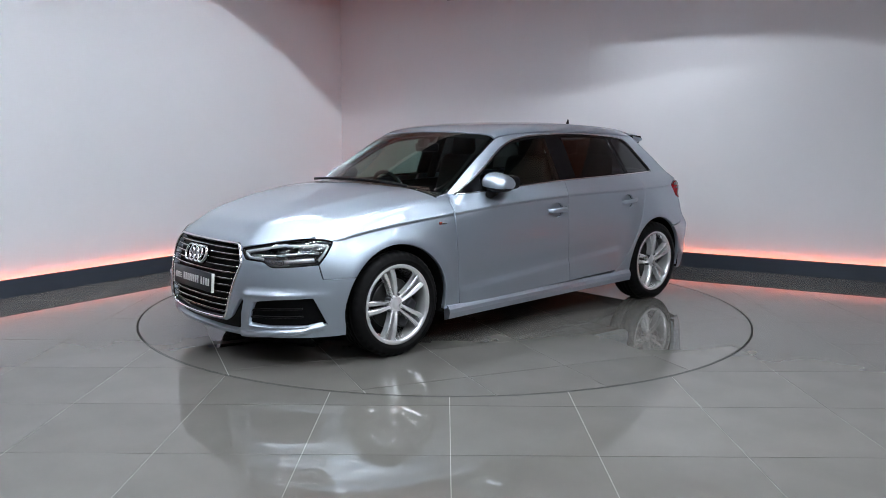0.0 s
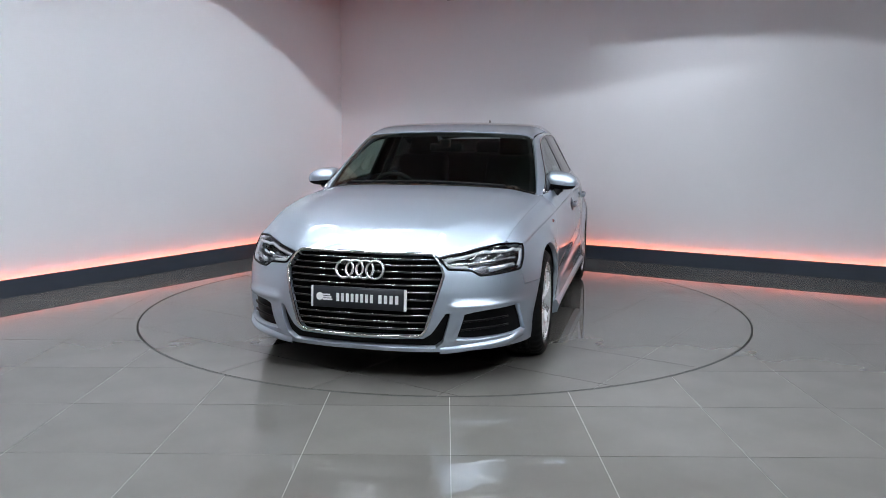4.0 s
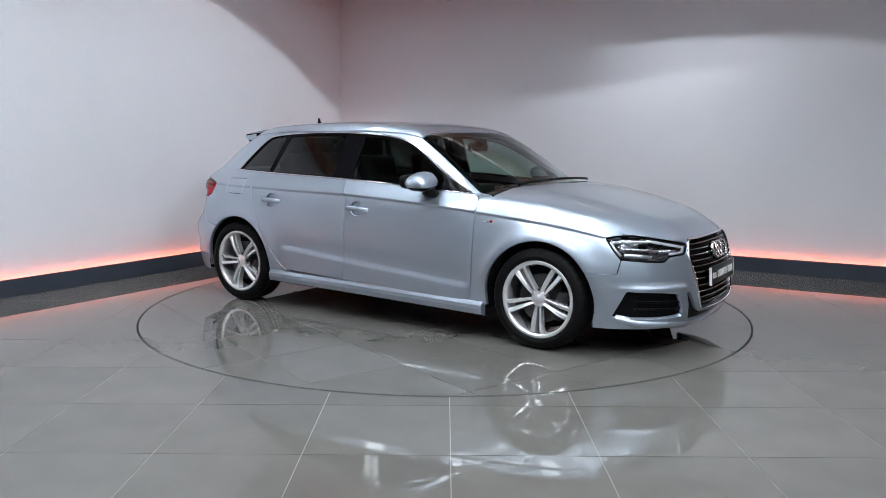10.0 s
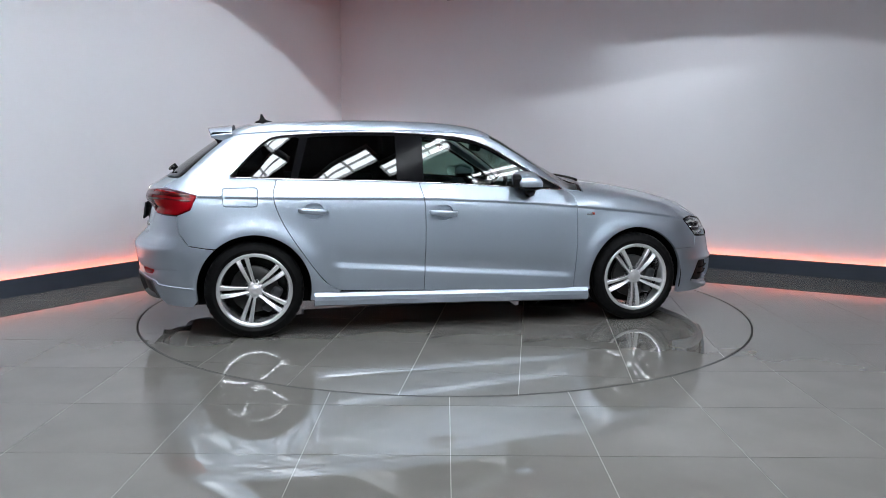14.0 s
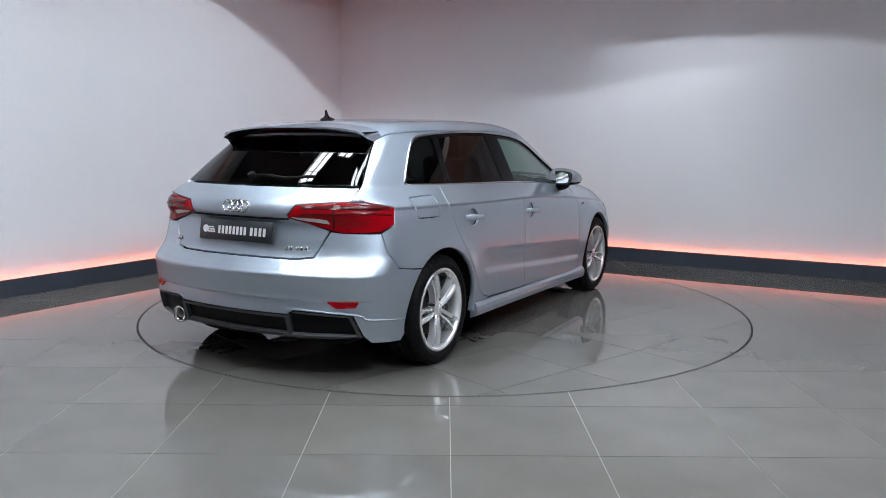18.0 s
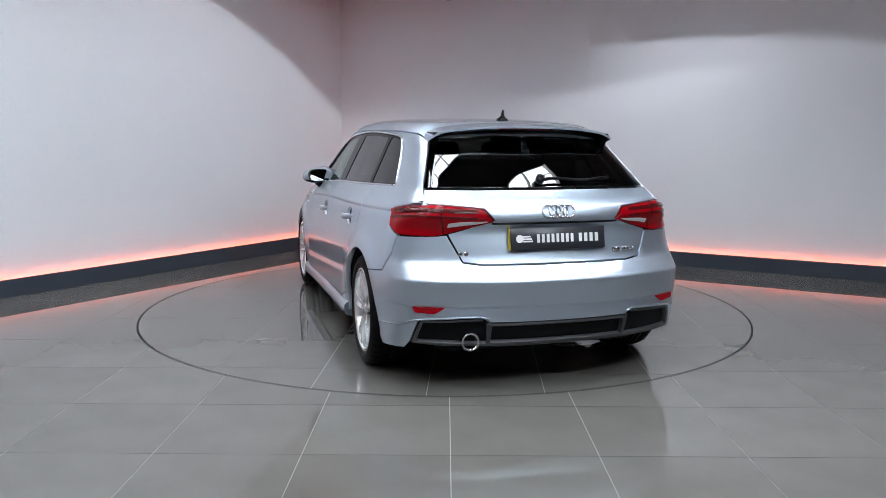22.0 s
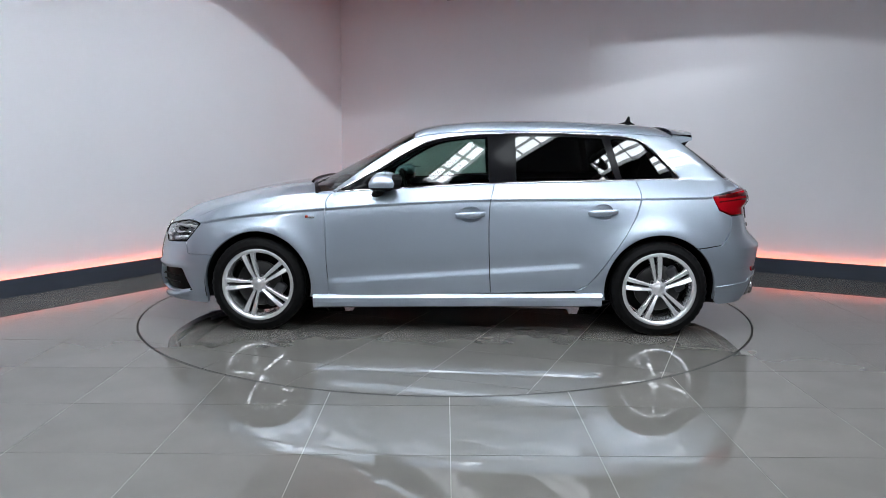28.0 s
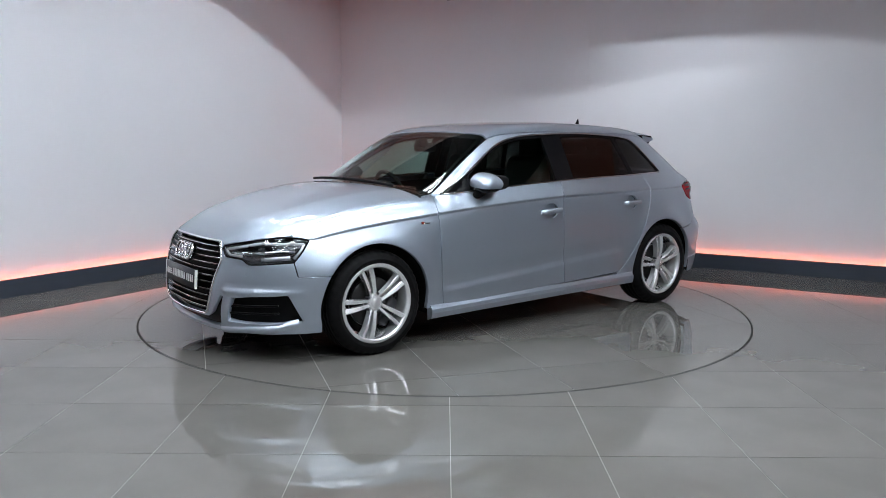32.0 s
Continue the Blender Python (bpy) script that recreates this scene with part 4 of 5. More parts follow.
def both_sides(name, vf, mat, label="", parent=None):
    v, f = vf
    add(name, (v, f), mat, label, parent)
    add(name, ([(p[0], -p[1], p[2]) for p in v], [t[::-1] for t in f]), mat, label, parent)


# bright window trim, side skirts
both_sides("belt_trim", bar_on("side", belt(-1.45, 0.785, 44, 0.0), 0.0068, 0.002, 0.8), "chrome", "bright chrome belt line strip")
both_sides("window_trim", bar_on("side", DLO_TOP[::2], 0.006, 0.001), "chrome", "bright chrome window edge")
for s in (1, -1):
    xs = np.linspace(-0.945, 0.945, 40)
    prof = [(-0.035, 0.292), (0.006, 0.284), (0.020, 0.262), (0.022, 0.238), (0.012, 0.205), (-0.03, 0.190)]
    vs, fs = [], []
    for x in xs:
        tilt = -0.030 * (x + 0.945) / 1.89
        base = float(width(np.array(x))) - 0.008 + 0.006 * abs(x / 0.945) ** 4
        vs += [(x, s * (base + a), b + tilt) for a, b in prof]
    m = len(prof)
    for i in range(len(xs) - 1):
        for k in range(m):
            q = (i * m + k, i * m + (k + 1) % m, (i + 1) * m + (k + 1) % m, (i + 1) * m + k)
            fs.append(q if s < 0 else q[::-1])
    fs += [tuple(range(m)), tuple((len(xs) - 1) * m + k for k in range(m))[::-1]]
    me = mesh_of("side_skirt", vs, fs, M["paint"], smooth=False)
    part("side_skirt", me, M["paint"], car, "silver side skirt blade")

# door handles
for k, door in ((0, rd), (1, fd)):
    for j, s in ((0, 1), (1, -1)):
        hx, hz = HANDLES[k]
        sh = sheet("side", cup(k), h=0.02, off=-0.026, gap=-0.006, fold=0)
        panel("handle_cup", sh if s > 0 else flipped(sh), "paint", "hollow behind the handle", parent=door[j])
        y0 = float(lift("side", [(hx, hz)])[0][1])
        vs, fs = [], []
        xs = np.linspace(-0.098, 0.098, 17)
        for x in xs:
            e = abs(x) / 0.098
            out = 0.036 * (1 - e ** 6) + 0.004
            hh = 0.0175 * (1 - 0.25 * e ** 4)
            zt = hz - 0.018 * x / 0.098 * 0.3
            yy = float(lift("side", [(hx + x, hz)])[0][1])
            ring = [(yy + out - 0.020 * (1 - e ** 5), -hh), (yy + out - 0.004, -hh), (yy + out, -hh * 0.5), (yy + out + 0.001, hh * 0.4), (yy + out - 0.005, hh), (yy + out - 0.020 * (1 - e ** 5), hh)]
            vs += [(hx + x, s * a, zt + b) for a, b in ring]
        for i in range(len(xs) - 1):
            for q in range(6):
                f = (i * 6 + q, i * 6 + (q + 1) % 6, (i + 1) * 6 + (q + 1) % 6, (i + 1) * 6 + q)
                fs.append(f if s < 0 else f[::-1])
        fs += [tuple(range(6)), tuple((len(xs) - 1) * 6 + q for q in range(6))[::-1]]
        part("handle", mesh_of("handle", vs, fs, M["paint"]), M["paint"], door[j], "silver door handle")

# ---------------------------------------------------------------- front end
GZ = np.array([0.258, 0.266, 0.292, 0.46, 0.585, 0.64, 0.682])
GY = np.array([0.28, 0.326, 0.352, 0.404, 0.436, 0.410, 0.368])
grille = panel("grille", sheet("front", mirrored(GR_HALF[::-1]), h=0.05, off=-0.040, gap=-0.004, fold=0), "black", "black grille with bright frame")[0]
for z in (0.303, 0.337, 0.372, 0.41, 0.452, 0.490, 0.525, 0.558, 0.592, 0.624, 0.654):
    w = float(np.interp(z, GZ, GY)) - 0.012
    P = lift("front", [(y, z) for y in np.linspace(-w, w, 25)])
    vs, fs = [], []
    for p in P:
        x, y = p[0], p[1]
        vs += [(x - 0.030, y, z + 0.002), (x - 0.008, y, z + 0.005), (x - 0.006, y, z + 0.0025), (x - 0.006, y, z - 0.004), (x - 0.010, y, z - 0.008), (x - 0.030, y, z - 0.010)]
    for i in range(24):
        for q in range(6):
            fs.append((i * 6 + q, i * 6 + (q + 1) % 6, (i + 1) * 6 + (q + 1) % 6, (i + 1) * 6 + q)[::-1])
    fs += [tuple(range(6)), tuple(24 * 6 + q for q in range(6))[::-1]]
    part("grille_slat", mesh_of("grille_slat", vs, fs, M["slat"]), M["slat"], grille, "gloss black slat")
    add("slat_edge", tube([(p[0] - 0.0065, p[1], z + 0.003) for p in P], 0.0016, 5), "chrome", "thin bright slat edge", grille)
frame_line = [(y, z) for y, z in GR_HALF] + [(-y, z) for y, z in GR_HALF[-2::-1]]
fl = soften(frame_line, 0.02, 0.01)
fl = [p for p in fl]
add("grille_frame", bar_on("front", fl, 0.0085, 0.001, 0.9, 8, True), "chrome", "satin chrome grille frame", grille)


def rings(parent, cx, zc, r, tube_r, dom, off, label):
    base = lift(dom, [(0.0, zc)])[0]
    N = surf_normal(np.array([base]))[0]
    n = Vector(N)
    side = Vector((0, 1, 0))
    up = n.cross(side).normalized()
    if up.z < 0:
        up = -up
    d = r * 2 * 0.60
    for k in range(4):
        c = Vector(base) + n * (off + (0.002 if k % 2 else 0)) + side * ((k - 1.5) * d)
        pts = [c + side * (r * math.cos(w)) + up * (r * math.sin(w)) for w in (2 * math.pi * i / 32 for i in range(32))]
        # flat ring section
        vs, fs = [], []
        for i, p in enumerate(pts):
            o = (p - c).normalized()
            vs += [p + o * tube_r, p + o * tube_r * 0.5 + n * tube_r * 0.8, p - o * tube_r * 0.5 + n * tube_r * 0.8, p - o * tube_r, p - o * tube_r - n * 0.02, p + o * tube_r - n * 0.02]
        for i in range(32):
            for q in range(6):
                fs.append((i * 6 + q, ((i + 1) % 32) * 6 + q, ((i + 1) % 32) * 6 + (q + 1) % 6, i * 6 + (q + 1) % 6))
        part("badge_ring", mesh_of("badge_ring", vs, fs, M["chrome"]), M["chrome"], parent, label)


rings(grille, 0, 0.598, 0.0465, 0.0075, "front", 0.010, "chrome badge ring")
rings(gate, 0, 0.915, 0.0315, 0.0038, "rear", 0.004, "chrome badge ring")


def plate(name, m, edge_mat, edge_label, ends, back=(-0.0015, 0.012)):
    """A charcoal show plate in its own frame: x to the reader's right, z up, facing -y."""
    e = part(name, box_bm(-0.26, 0.26, 0.0, 0.012, -0.0555, 0.0555, 0.003, 1), M["plate_black"], car, "charcoal show plate with pale bars for its wording")
    e.matrix_basis = m
    for x in ends:
        part("plate_edge", box_bm(x - 0.0055, x + 0.0055, *back, -0.055, 0.055), M[edge_mat], e, edge_label)
    for x0, x1, count in ((-0.119, 0.093, 8), (0.112, 0.233, 4)):
        pitch = (x1 - x0) / count
        for i in range(count):
            x = x0 + pitch * i
            part("bar", box_bm(x, x + pitch * 0.56, -0.002, 0.001, -0.0215, 0.0215), M["plate_white"], e, "pale bar in place of wording")
    vd, fd2 = lathe([(0.0, -0.002), (0.020, -0.002), (0.020, 0.001)], 20)
    part("emblem", mesh_of("emblem", [(a - 0.212, b, c) for a, b, c in vd], [t[::-1] for t in fd2], M["plate_white"], smooth=False), M["plate_white"], e, "pale round emblem")
    for k, z in enumerate((0.010, -0.002, -0.014)):
        part("bar", box_bm(-0.194, -0.154 + 0.006 * k, -0.002, 0.001, z - 0.004, z + 0.004), M["plate_white"], e, "pale bar in place of wording")
    return e


plate("front_plate", pose(2.186, 0, 0.455, -4, 0, 90), "plate_white", "pale plate edge", (-0.255, 0.255))
plate("rear_plate", pose(-2.044, 0, 0.783, -9, 0, -90), "yellow", "yellow plate edge", (-0.2555,), (0.0125, 0.040))

# headlight insides
for s, head in zip((1, -1), [o for o in car.children if o.name.startswith("headlight")]):
    def on(pts, r, off, flat=1.0, mat="drl", name="light_blade", label="pale light guide"):
        q = [(s * a, b) for a, b in pts]
        add(name, bar_on("cylF", q, r, off, flat), mat, label, head)
    inner = [FX(1.745, 0.692)] + [FY(y, z) for y, z in ((0.64, 0.697), (0.52, 0.672), (0.432, 0.652), (0.465, 0.624), (0.55, 0.618))]
    on(spl(inner[:4], 0.02), 0.009, -0.016)
    on(spl(inner[3:], 0.02), 0.008, -0.016)
    on([inner[0], FX(1.775, 0.650), FX(1.812, 0.612)], 0.008, -0.016)
    on([FY(0.60, 0.640), FY(0.50, 0.640), FY(0.465, 0.640)], 0.010, -0.035, 1.0, "chrome", "reflector_bar", "bright reflector bar")
    on([FX(1.80, 0.655), FY(0.66, 0.650), FY(0.60, 0.646)], 0.011, -0.035, 1.0, "chrome", "reflector_bar", "bright reflector bar")
    on([FY(0.66, 0.605), FX(1.83, 0.618)], 0.014, -0.030, 1.0, "alloy", "indicator", "silver indicator reflector")
    for y in (0.645, 0.545):
        p = lift("front", [(s * y, 0.662)])[0]
        vd, fd2 = lathe([(0.0, 0.022), (0.012, 0.019), (0.021, 0.008), (0.024, -0.01), (0.028, -0.01), (0.028, -0.03)], 20)
        add("projector", ([(p[0] - 0.045 + b, p[1] + a * 0.9, p[2] + c * 0.8) for a, b, c in vd], fd2), "gloss_black", "dark projector lens", head)

    loop = [(s * a, b) for a, b in soften(HL, 0.012, 0.012)]
    add("lens_border", bar_on("cylF", loop, 0.0065, -0.004, 1.0, 6, True), "gloss_black", "black lens border", head)

# lower blades of the bumper
for s in (1, -1):
    line = [FY(0.415, 0.190), FY(0.47, 0.192), FY(0.56, 0.202), FY(0.66, 0.212), FY(0.745, 0.222), FX(1.865, 0.234), FX(1.80, 0.246)]
    P = lift("cylF", [(s * a, b) for a, b in spl(line, 0.03)])
    N = surf_normal(P)
    vs, fs, n = [], [], len(P)
    for i in range(n):
        e = math.sin(math.pi * min(max(i / (n - 1), 0.03), 0.97)) ** 0.45
        nv = Vector((N[i][0], N[i][1], 0)).normalized()
        p = Vector(P[i])
        vs += [p - nv * 0.012 + Vector((0, 0, 0.022)), p + nv * 0.020 * e + Vector((0, 0, 0.006)), p + nv * 0.024 * e + Vector((0, 0, -0.004)), p + nv * 0.014 * e + Vector((0, 0, -0.022)), p - nv * 0.012 + Vector((0, 0, -0.030))]
    for i in range(n - 1):
        for q in range(4):
            f = (i * 5 + q, i * 5 + q + 1, (i + 1) * 5 + q + 1, (i + 1) * 5 + q)
            fs.append(f if s < 0 else f[::-1])
    part("bumper_blade", mesh_of("bumper_blade", vs, fs, M["paint"]), M["paint"], fb, "silver lower blade")

# bumper details: strakes in the intakes
for s in (1, -1):
    for z0, z1 in ((0.345, 0.332), (0.298, 0.285)):
        add("intake_slat", bar_on("cylF", [(s * a, b) for a, b in [FY(y, z1 + (z0 - z1) * (y - 0.51) / 0.25) for y in np.linspace(0.52, 0.755, 8)]], 0.006, -0.022), "black", "black intake slat")

# ---------------------------------------------------------------- tail
for s, lamp in zip((1, -1), [o for o in car.children if o.name.startswith("tail_light")]):
    def shape(pts, mat, name, label, off=0.0065):
        panel(name, sheet("cylR", [(s * a, b) for a, b in pts], h=0.03, off=off, gap=0.0, fold=0.0015, corner=0.002), mat, label, parent=lamp)
    shape([RY(0.365, 0.872), RY(0.50, 0.868), RY(0.555, 0.860), RY(0.555, 0.840), RY(0.50, 0.850), RY(0.40, 0.862)], "clear_white", "reverse_lamp", "pale reversing lamp strip")
    for z, d in ((0.928, 0.016), (0.893, 0.007)):
        shape([RY(0.42, z - 0.004), RY(0.66, z + 0.004), RX(-1.84, z + 0.003), RX(-1.70, z - 0.012), RX(-1.70, z - 0.012 - d), RX(-1.84, z + 0.003 - d), RY(0.66, z + 0.004 - d), RY(0.42, z - 0.004 - d)], "dark_red", "light_band", "dark red band")
    shape([RY(0.575, 0.948), RY(0.581, 0.948), RY(0.578, 0.805), RY(0.572, 0.805)], "dark_red", "lamp_joint", "joint between lamp halves", 0.0068)
    fogp = [RY(0.590, 0.447), RY(0.68, 0.448), RX(-1.97, 0.449), RX(-1.935, 0.449), RX(-1.945, 0.421), RX(-1.98, 0.419), RY(0.68, 0.417), RY(0.635, 0.417)]
    panel("fog_reflector", sheet("cylR", [(s * a, b) for a, b in fogp], h=0.03, off=0.008, gap=0, fold=0.012, corner=0.003), "red", "red rear reflector", parent=rb)
for s in (1, -1):
    lip = [RX(-1.690, 0.330), RX(-1.80, 0.342), RX(-1.90, 0.354), RY(0.755, 0.362), RY(0.722, 0.382), RY(0.42, 0.402), RY(0.378, 0.377)]
    add("bumper_lip", bar_on("cylR", [(s * a, b) for a, b in spl(lip, 0.03)], 0.0045, 0.001), "paint", "silver bumper lip line", rb)
    corner = [RX(-1.80, 0.940), RX(-1.80, 1.0), RY(0.595, 1.0), RY(0.595, 0.946)]
    panel("corner_panel", sheet("cylR", [(s * a, b) for a, b in corner], h=0.02, off=-0.007, gap=0, fold=0), "paint", "silver inner corner over the tail light")
# short bars for the badge wording
bars = [(0.50, 0.022), (0.472, 0.022), (-0.33, 0.022), (-0.357, 0.022), (-0.395, 0.018), (-0.418, 0.018), (-0.441, 0.018), (-0.460, 0.007)]
for y, wd in bars:
    p = lift("rear", [(y, 0.708)])[0]
    part("badge_bar", box_bm(p[0] - 0.006, p[0] + 0.004, y - wd / 2, y + wd / 2, 0.697, 0.719, 0.002, 1), M["chrome"], gate, "small chrome badge bar")
# dark bar over the plate, drawn for the shade under the tailgate lip
add("handle_strip", bar_on("rear", [(y, 0.857) for y in np.linspace(-0.345, 0.345, 21)], 0.010, -0.002, 0.6), "black", "dark bar for the shade under the tailgate lip", gate)

# spoiler
NY, NX = 41, 9
vs, fs = [], []
for i in range(NY):
    y = -0.535 + 1.07 * i / (NY - 1)
    tip = -1.618 + 0.16 * y * y
    xs = np.linspace(-1.44, tip, NX)
    edge = max(0.0, (abs(y) - 0.45) / 0.085)
    for j, x in enumerate(xs):
        zt = float(top_line(np.array(x))) - 0.072 * (y / 0.62) ** 2 * (0.55 + 0.45 * (y / 0.62) ** 2) - 0.018 * edge ** 2 + 0.004
        vs.append((x, y, zt))
    for j, x in enumerate(xs[::-1]):
        k = NX - 1 - j
        vs.append((x, y, vs[i * 2 * NX + k][2] - 0.012 - 0.050 * (1 - k / (NX - 1))))
R2 = 2 * NX
top_f, low_f = [], []
for i in range(NY - 1):
    for j in range(R2 - 1):
        q = (i * R2 + j, (i + 1) * R2 + j, (i + 1) * R2 + j + 1, i * R2 + j + 1)
        (top_f if j <= NX - 1 else low_f).append(q)
ends = [tuple(range(R2)), tuple((NY - 1) * R2 + k for k in range(R2))[::-1]]
part("spoiler", mesh_of("spoiler", vs, top_f + ends, M["paint"], smooth=False), M["paint"], car, "silver roof spoiler")
part("spoiler_underside", mesh_of("spoiler_underside", vs, low_f, M["gloss_black"], smooth=False), M["gloss_black"], car, "black spoiler underside")
for s in (1, -1):
    tri = [(-1.44, 1.315), (-1.565, 1.310), (-1.575, 1.295), (-1.515, 1.225)]
    part("spoiler_fin", mesh_of("spoiler_fin", [(x, s * y, z) for y in (0.522, 0.492) for x, z in tri], [(0, 1, 2, 3), (7, 6, 5, 4), (0, 4, 5, 1), (1, 5, 6, 2), (2, 6, 7, 3), (3, 7, 4, 0)], M["gloss_black"], smooth=False), M["gloss_black"], car, "gloss black fin below the spoiler")
add("brake_light", tube([(-1.606 + 0.16 * y * y, y, float(top_line(np.array(-1.606))) - 0.016) for y in np.linspace(-0.16, 0.16, 9)], 0.005, 6), "dark_red", "dark red high brake light")

# aerial
vs, fs = [], []
rows = [(-0.075, 0.030, 0.0), (-0.07, 0.028, 0.014), (-0.045, 0.016, 0.024), (-0.035, 0.009, 0.035), (-0.030, 0.005, 0.070), (-0.022, 0.004, 0.074)]
for x0, hw, z in rows:
    x1 = {0.0: 0.06, 0.014: 0.045, 0.024: 0.012, 0.035: 0.0, 0.070: -0.016, 0.074: -0.017}[z]
    for w in range(10):
        a = 2 * math.pi * w / 10
        vs.append(((x0 + x1) / 2 + (x1 - x0) / 2 * math.cos(a), hw * math.sin(a), z))
for i in range(len(rows) - 1):
    for w in range(10):
        fs.append((i * 10 + w, i * 10 + (w + 1) % 10, (i + 1) * 10 + (w + 1) % 10, (i + 1) * 10 + w))
fs.append(tuple((len(rows) - 1) * 10 + w for w in range(10)))
zr = float(lift("top", [(-1.22, 0.0)])[0][2])
ob = add("aerial", (vs, fs), "gloss_black", "black shark fin roof aerial")
ob.matrix_basis = pose(-1.22, 0, zr - 0.004, 0, -2, 0) @ Matrix.Diagonal((1, 1, 0.9, 1))

# exhaust tip and silencer
vd, fd2 = lathe([(0.040, -0.08), (0.047, -0.01), (0.0485, -0.003), (0.046, 0.001), (0.038, -0.002), (0.034, -0.012), (0.033, -0.06), (0.0, -0.062)], 28)
add("exhaust_tip", ([(-2.036 - b, a + 0.462, c + 0.270) for a, b, c in vd], fd2), "chrome", "polished round exhaust tip")
vd, fd2 = lathe([(0.0, -0.30), (0.09, -0.28), (0.10, -0.20), (0.10, 0.20), (0.09, 0.28), (0.0, 0.30)], 24)
add("silencer", ([(-1.86 + a, b, c * 0.6 + 0.25) for a, b, c in vd], fd2), "satin_grey", "dull grey exhaust silencer")

# ---------------------------------------------------------------- mirrors, wipers
def mirror_shell(s):
    cx, cy, cz = 0.480, (0.852 if s > 0 else 0.900), 1.000
    N1, N2 = 28, 15
    vs, fu, fl2 = [], [], []
    for i in range(N2):
        v = -math.pi / 2 + math.pi * i / (N2 - 1)
        for j in range(N1):
            u = 2 * math.pi * j / N1
            cp = lambda t, p: math.copysign(abs(t) ** p, t)
            a = cp(math.cos(v), 0.55) * cp(math.cos(u), 0.62)
            b = cp(math.cos(v), 0.55) * cp(math.sin(u), 0.62)
            c = cp(math.sin(v), 0.85)
            x = cx + 0.080 * a - (0.018 if a < 0 else -0.012) * (1 - abs(c)) - 0.02 * c * (a > 0)
            y = cy + 0.104 * b + 0.012 * a
            z = cz + (0.060 if c > 0 else 0.064) * c * (1 - 0.18 * max(b, 0)) - 0.012 * b
            vs.append((max(x, 0.399), s * y, z))
    for i in range(N2 - 1):
        for j in range(N1):
            q = (i * N1 + j, i * N1 + (j + 1) % N1, (i + 1) * N1 + (j + 1) % N1, (i + 1) * N1 + j)
            q = q if s > 0 else q[::-1]
            (fu if i >= 5 else fl2).append(q)
    shell = part("door_mirror", mesh_of("door_mirror", vs, fu, M["paint"]), M["paint"], car, "silver door mirror with black base")
    part("mirror_base", mesh_of("mirror_base", vs, fl2, M["gloss_black"]), M["gloss_black"], shell, "black lower mirror shell")
    st = [(0.535, 0.79, 0.905), (0.53, 0.81, 0.912), (0.515, cy - 0.030, 0.928), (0.50, cy - 0.005, 0.945)]
    v, f = tube([(x, s * y, z) for x, y, z in spl(st, 0.01)], 0.036, 12, False, 0.8)
    part("mirror_stalk", mesh_of("mirror_stalk", v, f, M["black"]), M["black"], shell, "black mirror stalk")
    gy = cy - 0.005
    g = ellipse(gy, 0.997, 0.075, 0.042, 28, 3.0)
    gv = [(0.383 - 0.36 * (y - gy) - 0.12 * (z - 0.997), s * y, z) for y, z in g]
    part("mirror_glass", mesh_of("mirror_glass", gv, [tuple(range(28)) if s < 0 else tuple(range(28))[::-1]], M["mirror"], smooth=False), M["mirror"], shell, "mirror glass")
    gv = [(0.386 - 0.36 * (y - gy) * 1.09 - 0.12 * (z - 0.997), s * (gy + (y - gy) * 1.09), 0.997 + (z - 0.997) * 1.12) for y, z in g] + [(0.417, s * (gy + (y - gy) * 1.12), 0.997 + (z - 0.997) * 1.15) for y, z in g]
    part("mirror_bezel", mesh_of("mirror_bezel", gv, [(i, (i + 1) % 28, 28 + (i + 1) % 28, 28 + i) for i in range(28)] + [tuple(range(28))], M["black"], smooth=False), M["black"], shell, "black mirror surround")
    sh = sheet("side", [(0.565, 0.956), (0.77, 0.940), (0.575, 1.040)], h=0.04, off=0.002, gap=0.0, fold=0.008)
    panel("mirror_triangle", sh if s > 0 else flipped(sh), "gloss_black", "black mirror triangle", parent=shell)


for s in (1, -1):
    mirror_shell(s)


def wiper(pts, dom, off, name):
    P = lift(dom, pts)
    P = P + surf_normal(P) * off
    ob = add(name, tube([tuple(p) for p in P], 0.007, 6, False, 1.4), "black", "black wiper arm and blade")
    return ob


wiper([(1.000 + 0.020 * math.sin(math.pi * i / 9) - 0.012 * (i / 9), 0.55 - 0.62 * i / 9) for i in range(10)], "top", 0.018, "wiper")
wiper([(1.010 - 0.020 * (i / 9), -0.02 - 0.50 * i / 9) for i in range(10)], "top", 0.018, "wiper")
cowl = [(1.050, 0.0), (1.042, 0.2), (1.020, 0.40), (0.986, 0.58), (0.945, 0.72), (0.905, 0.725), (0.956, 0.575), (0.992, 0.39), (1.018, 0.2), (1.028, 0.0)]
panel("cowl", sheet("top", cowl + [(a, -b) for a, b in cowl[::-1]], h=0.03, off=-0.012, gap=0, fold=0.01), "black", "black cowl below the windscreen")
wiper([(0.02 - 0.05 * i, 1.052 + 0.006 * math.sin(i)) for i in range(9)], "rear", 0.02, "rear_wiper")
p = lift("rear", [(0.03, 1.055)])[0]
add("wiper_hub", tube([tuple(p), tuple(p + surf_normal(np.array([p]))[0] * 0.035)], 0.022, 14), "black", "black rear wiper hub")

